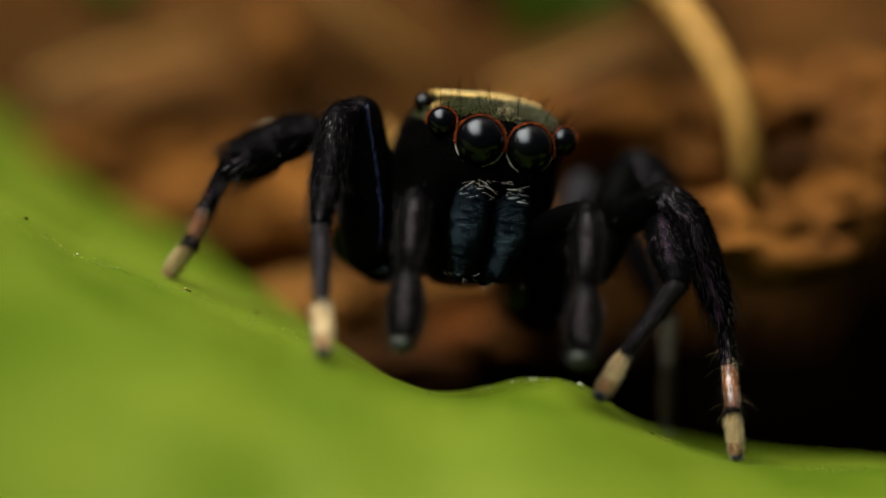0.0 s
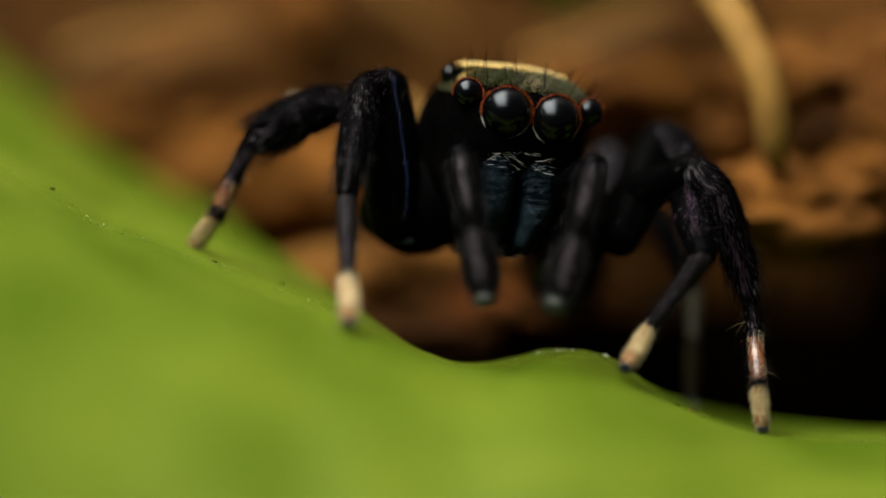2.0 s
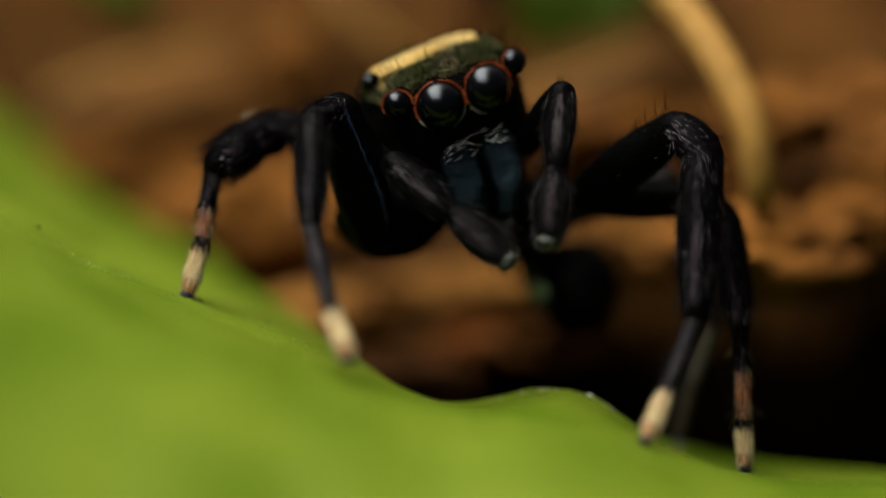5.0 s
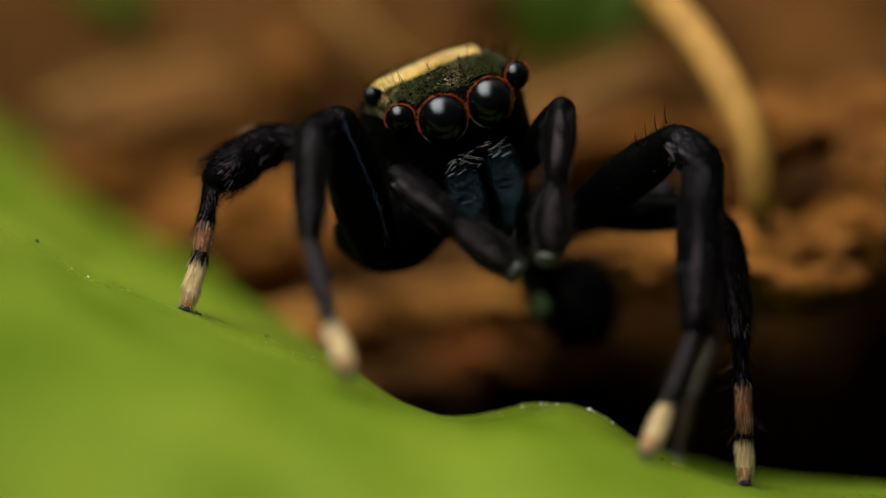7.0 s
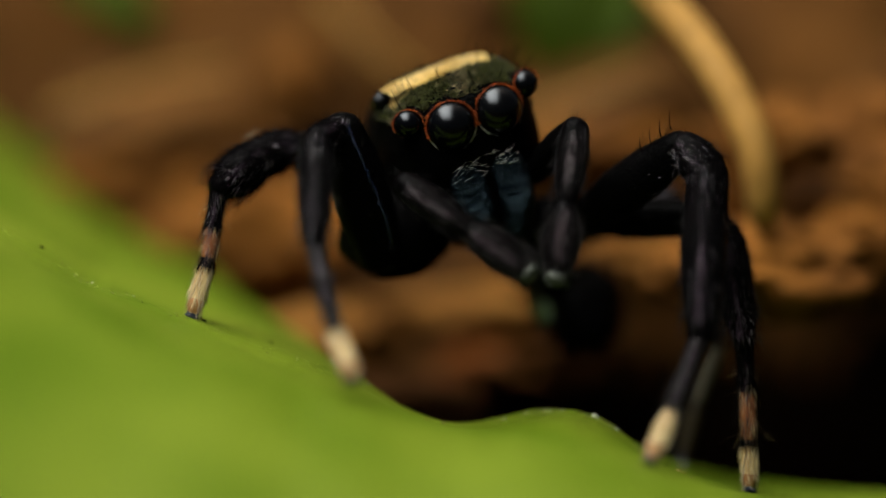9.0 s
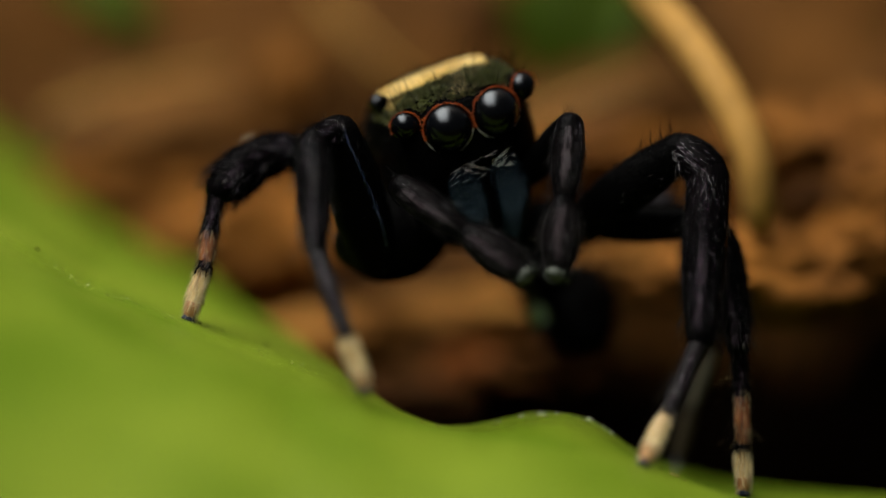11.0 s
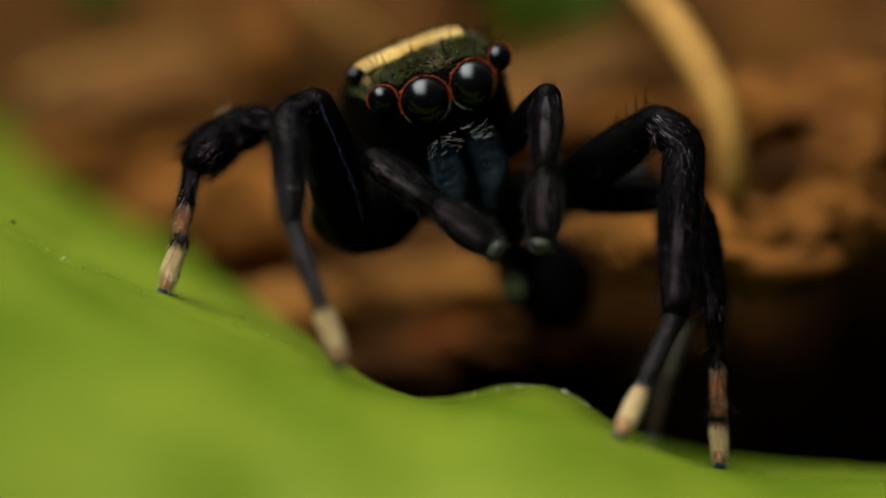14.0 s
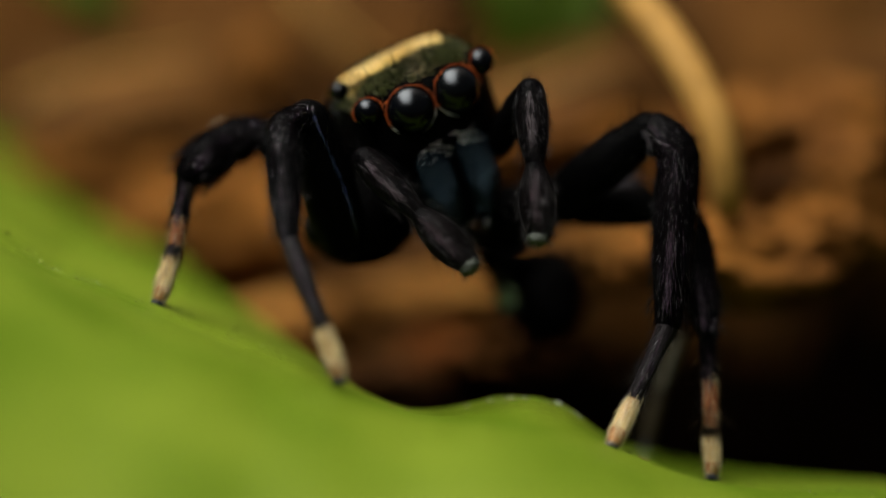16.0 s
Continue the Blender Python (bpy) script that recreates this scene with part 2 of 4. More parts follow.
def ground_height(x, y):
    y += 0.5 * max(-3.0, min(x, 5.0))
    z = soft_curve(BANK, y, 0.8)
    near = math.exp(-((x / 25) ** 2) - ((y - 6) / 20) ** 2)
    q = Vector((x * 0.45, y * 0.45, 0.0))
    z += near * (0.9 * noise.noise(q) + 0.45 * noise.noise(q * 2.4) + 0.2 * noise.noise(q * 6))
    z -= 4.5 * math.exp(-((x - 4.6) / 1.9) ** 2 - ((y - 6.6) / 1.8) ** 2)
    return z


def make_ground():
    inner = list(np.linspace(-14, 14, 150))
    outer = [20, 35, 70, 160, 500, 2000, 10000, 60000]
    xs = [-o for o in outer[::-1]] + inner + outer
    ys = [-o for o in outer[::-1]] + list(np.linspace(-14, 22, 170)) + [o + 8 for o in outer]
    verts = [(x, y, ground_height(x, y)) for y in ys for x in xs]
    w = len(xs)
    faces = [(j * w + i, j * w + i + 1, (j + 1) * w + i + 1, (j + 1) * w + i) for j in range(len(ys) - 1) for i in range(w - 1)]
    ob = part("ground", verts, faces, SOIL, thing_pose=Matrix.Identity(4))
    ob.data.materials.append(SHADE_AND_SPECK)
    # low faces near the leaf take the hollow's shade as near-black colour
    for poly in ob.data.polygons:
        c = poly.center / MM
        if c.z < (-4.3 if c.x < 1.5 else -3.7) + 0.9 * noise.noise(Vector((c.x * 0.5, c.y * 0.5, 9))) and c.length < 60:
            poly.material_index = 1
    tagged(ob, "brown forest soil rising in a bank", "ground", kind="structure")


make_ground()

# ---- the green leaf ----
CREST = [(-8.29, 2.04), (-6.89, 1.13), (-5.49, 0.32), (-4.40, -0.34), (-3.04, -0.83), (-2.13, -1.15), (-1.29, -1.5), (-0.59, -1.92), (-0.17, -2.12), (0.11, -2.19), (0.46, -2.16), (0.95, -2.02), (1.51, -1.97), (1.86, -2.08), (2.28, -2.36), (2.70, -2.62), (3.12, -2.81), (3.61, -2.93), (4.31, -2.99), (5.49, -3.09), (7.81, -3.21)]
RIM = [(-8.29, 3.6), (-6.89, 2.25), (-5.49, 1.26), (-4.79, 0.8), (-4.09, 0.34), (-3.39, -0.1), (-2.69, -0.54), (-1.99, -0.95), (-1.29, -1.39), (-0.59, -1.86), (-0.17, -2.06), (0.11, -2.11), (0.46, -2.07), (1.09, -1.9), (1.51, -1.92), (1.93, -2.04), (2.28, -2.31), (2.77, -2.57), (3.19, -2.71), (3.61, -2.82), (4.31, -2.9), (5.49, -3.0), (7.81, -3.14)]


def leaf_height(x, y):
    """The leaf's upper side: a line in focus at y = 0, rising behind it to the rim, falling towards the lens."""
    base = soft_curve(CREST, x, 0.12)
    rise = soft_curve(RIM, x, 0.12) - base
    behind = leaf_depth(x)
    if y > 0:
        f = min(y / behind, 1.0)
        z = base + rise * (1.35 * f - 0.35 * f * f)
    else:
        far = min(max(-y - 3.0, 0.0), 5.0)
        z = base + 0.02 * max(y, -3.0) - 0.02 * min(-y, 3.0) ** 2 - 0.14 * far - 0.07 * far * far - 0.84 * max(-y - 8.0, 0)
        calm = min(1.0, -y / 1.6)
        z += calm * (soft_curve(CREST, x, 1.2) - base)
        z -= 0.15 * max(0.0, min(1.0, (-1.0 - x) / 0.8)) * min(-y, 0.8)
    q = Vector((x * 0.8, y * 0.8, 4.0))
    return z + 0.05 * noise.noise(q) + 0.012 * noise.noise(q * 5)


def leaf_depth(x):
    rise = soft_curve(RIM, x, 0.12) - soft_curve(CREST, x, 0.12)
    return min(0.12 + max(rise, 0) * curve_at([(-1.8, 10.5), (-0.7, 4.0), (2.2, 4.0), (3.2, 24.0)], x), 9.0)


def make_leaf():
    leaf = tagged(new("green_leaf"), "broad glossy green leaf with a wavy rim", "leaf")
    leaf.matrix_world = TILT
    xs = list(np.linspace(-16, -6.2, 22)) + list(np.linspace(-6, 6, 200)) + list(np.linspace(6.2, 15, 20))
    fs = list(-np.linspace(0, 1, 60)[::-1] ** 1.7 * 22) + list(np.linspace(0.06, 1, 16))
    top, w = [], len(xs)
    for f in fs:
        for x in xs:
            y = f if f <= 0 else f * leaf_depth(x)
            top.append((x, y, leaf_height(x, y)))
    # the rim rolls over and the underside closes the blade
    for over, drop in ((0.05, 0.02), (0.08, 0.08), (0.05, 0.16)):
        for x in xs:
            y = leaf_depth(x)
            top.append((x, y + over, leaf_height(x, y) - drop))
    under = len(top)
    for f in fs[::-1]:
        for x in xs:
            y = f if f <= 0 else f * leaf_depth(x)
            top.append((x, y, leaf_height(x, y) - 0.22))
    rows = len(top) // w
    faces = [(j * w + i, j * w + i + 1, (j + 1) * w + i + 1, (j + 1) * w + i) for j in range(rows - 1) for i in range(w - 1)]
    part("blade", top, faces, LEAF, leaf)
    # pale grit and dew along the rim
    pieces = []
    for _ in range(4200):
        x = rng.uniform(-6.2, 6.4) if rng.random() < 0.75 else rng.normal(1.6, 0.55)
        y = leaf_depth(x) * rng.uniform(0.1, 1.0) if -1.2 < x < 3.2 else rng.normal(-0.12, 0.1 + 0.4 * rng.random())
        if noise.noise(Vector((x * 2.6, y * 2.6, 5))) < (0.06 if -1.2 < x < 3.2 else 0.02):
            continue
        r = 0.003 + 0.011 * rng.random() ** 3
        pieces.append(ball((x, y, leaf_height(x, y) + 0.1 * r), (r * rng.uniform(0.8, 1.8), r, r * 0.7), 4, 6))
    tagged(part("grit", *join(*pieces), LEAF_EDGE, leaf, "pale gritty specks"), kind="stuff")
    for x, r in ((0.98, 0.02), (1.22, 0.022), (1.28, 0.016), (1.42, 0.018), (1.82, 0.03), (1.86, 0.018), (2.02, 0.016), (2.1, 0.02), (0.7, 0.014), (-1.0, 0.012), (2.95, 0.02), (3.0, 0.016), (-4.4, 0.014), (-3.9, 0.012)):
        y = 0.7 * leaf_depth(x) if -1.2 < x < 3.2 else 0.02
        part("dew_grain", *ball((x, y, leaf_height(x, y) + 0.3 * r), (0.9 * r, 0.9 * r, 0.7 * r), 8, 10, 0.25, 2, x), DEW, leaf, "pale glinting grain")
    specks = [ball((x, y, leaf_height(x, y)), (0.035, 0.03, 0.02), 6, 8, 0.3, 2, x) for x, y in ((-3.02, 0.02), (-5.05, 0.25), (-2.2, 0.4), (2.7, 0.08))]
    for s in specks:
        part("speck", *s, SHADE_AND_SPECK, leaf, "tiny dark speck")
    for x, y, r in ((2.86, 0.1, 0.035), (2.93, 0.2, 0.028), (3.02, 0.05, 0.022), (-3.06, 0.05, 0.022), (-0.25, 0.1, 0.02), (-0.05, 0.15, 0.024)):
        part("crumb", *ball((x, y, leaf_height(x, y) + 0.4 * r), (r, r, 0.8 * r), 7, 10, 0.5, 3, x), CRUMB, leaf, "ochre crumb of debris")


make_leaf()

# ---- spider: body ----
spider = tagged(new("jumping_spider"), "small black jumping spider with orange-rimmed eyes on a leaf", "spider")
spider.matrix_world = TILT


def head_pose(at, roll, pitch, yaw):
    return Matrix.Translation(Vector(at) * MM) @ pose(0, 0, 0, 0, roll, 0) @ pose(0, 0, 0, pitch) @ pose(0, 0, 0, 0, 0, yaw)


# seconds, place between the large eyes, roll, pitch and yaw in degrees
HEAD_LOW = [
    (0.0, (0.87, 0, 0.99), 10.2, 3, 16), (2.84, (0.87, 0, 0.99), 10.2, 3, 16), (2.92, (0.71, 0, 1.15), 8.4, 5, 16),
    (3.0, (0.55, 0, 1.3), 5.4, 7, 16), (3.1, (0.56, 0, 1.34), 4.5, 9, 16), (3.2, (0.06, 0, 1.76), -12, 14, 16)]
HEAD_HIGH = [
    (3.5, (0.18, 0, 1.76), -17, 15.5, 16), (4.2, (0.2, 0, 1.75), -16, 15.5, 16), (7.0, (0.25, 0, 1.73), -16, 15.5, 16),
    (8.0, (0.27, 0, 1.74), -16, 15.5, 16), (8.5, (0.31, 0, 1.74), -15.5, 15.5, 16), (9.2, (0.29, 0, 1.72), -15, 15.5, 16),
    (11.5, (0.32, 0, 1.74), -15, 15.5, 16), (14.0, (0.33, 0, 1.74), -15.5, 15.5, 16), (14.4, (0.2, 0, 1.79), -22, 16, 16),
    (16.0, (0.22, 0, 1.79), -20, 16, 16)]
HEAD = HEAD_LOW + HEAD_HIGH


def head_at(t):
    times = [r[0] for r in HEAD]
    at = [float(np.interp(t, times, [r[1][k] for r in HEAD])) for k in range(3)]
    return head_pose(at, *[float(np.interp(t, times, [r[k] for r in HEAD])) for k in (2, 3, 4)])


# y behind the large eyes, half width, top, bottom
SHELL = [(-0.17, 0.42, 0.05, -0.5), (-0.1, 0.6, 0.24, -0.64), (0.02, 0.74, 0.34, -0.8), (0.2, 0.86, 0.43, -1.1), (0.45, 0.9, 0.51, -1.4), (0.8, 0.91, 0.53, -1.5),
         (1.2, 0.94, 0.47, -1.5), (1.7, 0.95, 0.25, -1.45), (2.3, 0.85, -0.2, -1.3), (2.8, 0.5, -0.55, -1.05), (3.0, 0.2, -0.7, -0.9)]


def shell_point(y, a):
    """A place on the carapace: a = 0 at its side, 90 degrees on top."""
    cols = list(zip(*SHELL))
    w, top, low = (float(np.interp(y, cols[0], cols[k])) for k in (1, 2, 3))
    mid, half = (top + low) / 2, (top - low) / 2
    c, s = math.cos(a), math.sin(a)
    return np.array([w * math.copysign(abs(c) ** 0.62, c), y, mid + half * math.copysign(abs(s) ** 0.62, s)])


def make_body():
    n, ys = 40, list(np.linspace(-0.16, 0.5, 12)) + list(np.linspace(0.6, 3.0, 16))
    verts = [shell_point(y, 2 * math.pi * k / n) for y in ys for k in range(n)]
    faces = [(i * n + k, (i + 1) * n + k, (i + 1) * n + (k + 1) % n, i * n + (k + 1) % n) for i in range(len(ys) - 1) for k in range(n)]
    faces += [tuple(range(n)), tuple(range((len(ys) - 1) * n, len(ys) * n))[::-1]]
    front = part("cephalothorax", verts, faces, CUTICLE, spider, "black head and carapace with a yellow band")
    part("sternum", *ball((-0.05, 1.3, -1.35), (0.72, 1.1, 0.55), 14, 24, 0.05, 2), CUTICLE, front)
    # eyes
    for side in (-1, 1):
        for name, at, r in (("front_eye", (0.32 * side, -0.08, 0.0), 0.312), ("side_eye", (0.79 * side, 0.1, 0.15), 0.185), ("rear_eye", (0.82 * side, 0.92 if side < 0 else 1.06, 0.31 if side < 0 else 0.18), 0.125)):
            eye = part(name, *ball(at, (r, r, r), 28, 40), EYE, front, "glossy black lens")
            if name == "rear_eye":
                continue
            rim_at = np.array(at) + (0, -0.02, 0)
            out = np.array((0.12 * side if name == "front_eye" else 0.35 * side, -1, 0.02))
            out /= np.linalg.norm(out)
            u = np.cross(out, (0, 0, 1))
            u /= np.linalg.norm(u)
            v = np.cross(u, out)
            ring, pale = [], []
            for _ in range(560):
                a = rng.uniform(0, 2 * math.pi)
                way = math.cos(a) * u + math.sin(a) * v
                root = rim_at + way * r * rng.uniform(0.99, 1.06) + out * rng.normal(0.03, 0.02)
                low = math.sin(a) < -0.25
                item = (root, out * 0.8 + way * 0.45 + rng.normal(0, 0.3, 3), rng.uniform(0.02, 0.05))
                if not low and (name == "front_eye" or rng.random() < 0.5):
                    ring.append(item)
                elif low and rng.random() < 0.5:
                    along = -math.sin(a) * u + math.cos(a) * v
                    pale.append((rim_at + way * r * 1.01 + out * 0.03, along * rng.choice((-1, 1)) + out * 0.25 + rng.normal(0, 0.25, 3), rng.uniform(0.03, 0.07)))
            arc = [rim_at + out * 0.03 + (math.cos(a) * u + math.sin(a) * v) * r * 1.015 for a in np.linspace(-0.35, math.pi + 0.35, 40)]
            part("eye_rim", *join(hairs(*zip(*ring), 0.0065), tube(arc, [0.007] * 40, 8)), EYE_RING, eye, "orange scale rim")
            if name == "front_eye":
                part("lower_rim", *hairs(*zip(*pale), 0.0026), HAIR_WHITE, eye, "fine white hairs")
    # jaws with ridged blue sheen
    for side in (-1, 1):
        path = smooth_path([(0.26 * side, 0.25, -0.5), (0.27 * side, 0.0, -0.75), (0.28 * side, -0.07, -1.05), (0.26 * side, 0.0, -1.35), (0.2 * side, 0.12, -1.65)])
        cols = np.linspace(0, 1, len(path))
        jaw = part("jaw", *tube(path, [0.215 + 0.03 * math.sin(3.1 * f) - 0.12 * max(0, f - 0.6) for f in cols], 24), FANG_BLUE, front, "blue-black ridged jaw")
        part("fang", *tube(smooth_path([(0.2 * side, 0.02, -1.55), (0.14 * side, -0.02, -1.7), (0.03 * side, 0.05, -1.76)]), np.linspace(0.09, 0.02, 13), 10), CUTICLE, jaw)
    part("mouth_base", *ball((0, 0.42, -1.2), (0.62, 0.45, 0.6), 14, 22, 0.08, 2), CUTICLE, front)
    # scales and bristles of the head
    band, olive, face, long_ones = [], [], [], []
    for _ in range(12000):
        y, a = rng.uniform(-0.05, 1.5), rng.uniform(0.05, math.pi - 0.05)
        p = shell_point(y, a)
        if p[2] < 0.05 and y < 0.2:
            continue
        if any(np.linalg.norm(p - np.array((sx * ex, ey, ez))) < er for sx in (-1, 1) for ex, ey, ez, er in ((0.32, -0.06, 0, 0.34), (0.79, 0.1, 0.15, 0.25), (0.82, 0.92, 0.34, 0.19))):
            continue
        up = shell_point(y, a) - np.array((0, y + 0.25, -0.4))
        up /= np.linalg.norm(up)
        wave = 0.03 * math.sin(5 * p[0])
        if 0.46 + wave < y < 0.9 + wave and -0.78 < p[0] < 0.58 and p[2] > 0.2:
            band.append((p, up * 0.2 + (rng.normal(0, 0.2), -0.7, rng.normal(0, 0.1)), rng.uniform(0.05, 0.1)))
        elif p[2] > 0.1 and y < 1.1:
            olive.append((p, up * 0.4 + (rng.normal(0, 0.4), -0.5, 0.0), rng.uniform(0.07, 0.14)))
        elif rng.random() < 0.4:
            face.append((p, up * 0.6 + rng.normal(0, 0.3, 3), rng.uniform(0.04, 0.08)))
    for _ in range(4200):
        x = rng.uniform(-0.78, 0.58)
        y = rng.uniform(0.48 + 0.1 * x + 0.04 * math.sin(6 * x), 0.9)
        cols = list(zip(*SHELL))
        p = (x, y + 0.03 * math.sin(5 * x), float(np.interp(y, cols[0], cols[2])) - 0.09 * abs(x / 0.85) ** 3.2)
        band.append((p, (rng.normal(0, 0.25), -0.7, 0.2 + rng.normal(0, 0.12)), rng.uniform(0.05, 0.1) * (1.0 + 0.35 * math.sin(6.5 * x + 1.2))))
    tagged(part("yellow_band", *hairs(*zip(*band), 0.011), HAIR_YELLOW, front, "band of golden yellow scales"), kind="stuff")
    tagged(part("crown_fur", *hairs(*zip(*olive), 0.006), HAIR_OLIVE, front, "dark olive scales"), kind="stuff")
    tagged(part("face_hairs", *hairs(*zip(*face), 0.004), HAIR_BLACK, front), kind="stuff")
    for _ in range(110):
        y, a = rng.uniform(0.0, 1.0), rng.uniform(0.2, math.pi - 0.2)
        if rng.random() < 0.6:
            a = rng.choice([rng.uniform(0.15, 0.7), math.pi - rng.uniform(0.15, 0.7)])
        p = shell_point(y, a)
        if p[2] > 0.15:
            long_ones.append((p, (0.5 * p[0] + rng.normal(0, 0.25), rng.normal(-0.2, 0.3), 1.0), rng.uniform(0.2, 0.48)))
    part("bristles", *hairs(*zip(*long_ones), 0.0075, (0.0, -0.25, 0.0), 5), HAIR_BLACK, front, "long curved black bristles")
    pale = [((rng.normal(0, 0.1), 0.0, rng.uniform(0.2, 0.42)), (rng.normal(0, 0.5), -0.5, 0.6), rng.uniform(0.06, 0.12)) for _ in range(30)]
    for _ in range(120):
        y, x = rng.uniform(0.0, 0.42), rng.normal(0.02, 0.16)
        cols = list(zip(*SHELL))
        pale.append(((x + 0.2 * y, y, float(np.interp(y, cols[0], cols[2])) + 0.02), (rng.normal(0, 0.5), -0.7, rng.uniform(0.2, 0.6)), rng.uniform(0.05, 0.13)))
    tagged(part("brow_fur", *hairs(*zip(*pale), 0.0034), HAIR_CREAM, front, "pale hairs between the large eyes"), kind="stuff")
    white = []
    for _ in range(46):
        side = rng.choice((-1, 1))
        x = rng.uniform(0.04, 0.42) * side
        z = rng.uniform(-0.66, -0.42) - 0.08 * abs(x)
        white.append(((x, -0.2 - 0.08 * rng.random(), z), (rng.choice((1, -1)), -0.15, 0.35 * side * rng.normal(0.6, 0.5)), rng.uniform(0.06, 0.17)))
    for _ in range(22):
        x = rng.normal(0, 0.22)
        white.append(((x, -0.05, rng.uniform(-1.82, -1.62)), (rng.normal(0, 0.8), -0.6, rng.normal(0, 0.5)), rng.uniform(0.06, 0.14)))
    part("white_hairs", *hairs(*zip(*white), 0.0014, (0, 0.1, -0.22), 8), HAIR_WHITE, front, "curved white hairs above the jaws")
    return front


head = make_body()
ABDOMEN_A, ABDOMEN_B = (1.33, 3.2, -0.75), (1.69, 3.2, -0.64)
abdomen = part("abdomen", *ball((0.05, 0, 0), (0.56, 1.3, 0.58), 18, 28, 0.12, 1.5), CUTICLE, spider, "soft black abdomen")
tagged(part("abdomen_hairs", *hairs(*zip(*[((0.55 * d[0], 1.3 * d[1], 0.6 * d[2]), d + (0, -0.4, 0), 0.12) for d in (lambda q: q / np.linalg.norm(q, axis=1)[:, None])(rng.normal(0, 1, (600, 3)))]), 0.006), HAIR_BLACK, abdomen), kind="stuff")

part("pedicel", *tube(smooth_path([(-0.7, -0.9, 0.62), (-0.4, -0.6, 0.45), (-0.1, -0.2, 0.2)]), np.linspace(0.2, 0.4, 13), 16), CUTICLE, abdomen, "narrow waist")

# ---- spider: legs ----
def bone_pose(a, b):
    """A pose at a whose z axis points at b."""
    z = (Vector(b) - Vector(a)).normalized()
    x = Vector((0, 1, 0)).cross(z)
    if x.length < 0.05:
        x = Vector((1, 0, 0))
    x = (x - z * x.dot(z)).normalized()
    y = z.cross(x)
    m = Matrix((x, y, z)).transposed().to_4x4()
    return Matrix.Translation(Vector(a) * MM) @ m


def segment(name, length, profile, mat, hair=None, count=0, hair_len=0.12, label="", bow=0.0, loose=0.12, thick=0.0035):
    """A leg joint along its own z axis, with fine hair."""
    k = 14
    fr = np.linspace(0, 1, k)
    radii = [float(np.interp(f, np.linspace(0, 1, len(profile)), profile)) for f in fr]
    ends = [0.1 * radii[0], 0.5 * radii[0], 0.84 * radii[0], *radii, 0.86 * radii[-1], 0.5 * radii[-1], 0.1 * radii[-1]]
    path = [(0, 0, -q * radii[0]) for q in (0.75, 0.62, 0.34)] + [(bow * math.sin(math.pi * f), 0, f * length) for f in fr] + [(0, 0, length + q * radii[-1]) for q in (0.32, 0.6, 0.72)]
    ob = part(name, *tube(path, ends, 16), mat, spider, label)
    if count:
        roots, ways, lens = [], [], []
        for _ in range(count):
            f, a = rng.random(), rng.uniform(0, 2 * math.pi)
            r = float(np.interp(f, fr, radii)) * 0.97
            roots.append((r * math.cos(a) + bow * math.sin(math.pi * f), r * math.sin(a), f * length))
            ways.append((0.45 * math.cos(a) + rng.normal(0, loose), 0.45 * math.sin(a) + rng.normal(0, loose), 0.9))
            lens.append(hair_len * rng.uniform(0.5, 1.5))
        tagged(part("leg_hairs", *hairs(roots, ways, lens, thick, (0, 0, 0.1)), hair or HAIR_BLACK, ob), kind="stuff")
    return ob


def settle(first, later):
    """The depths of a second set of joints, so that every segment keeps its length."""
    out = [Vector(later[0])]
    for i in range(1, len(first)):
        a, b, p, q = Vector(first[i - 1]), Vector(first[i]), out[-1], Vector(later[i])
        flat = math.hypot(q.x - p.x, q.z - p.z)
        dy = math.sqrt(max((b - a).length ** 2 - flat ** 2, 0))
        out.append(Vector((q.x, p.y + math.copysign(dy, later[i][1] - later[i - 1][1]), q.z)))
    return out


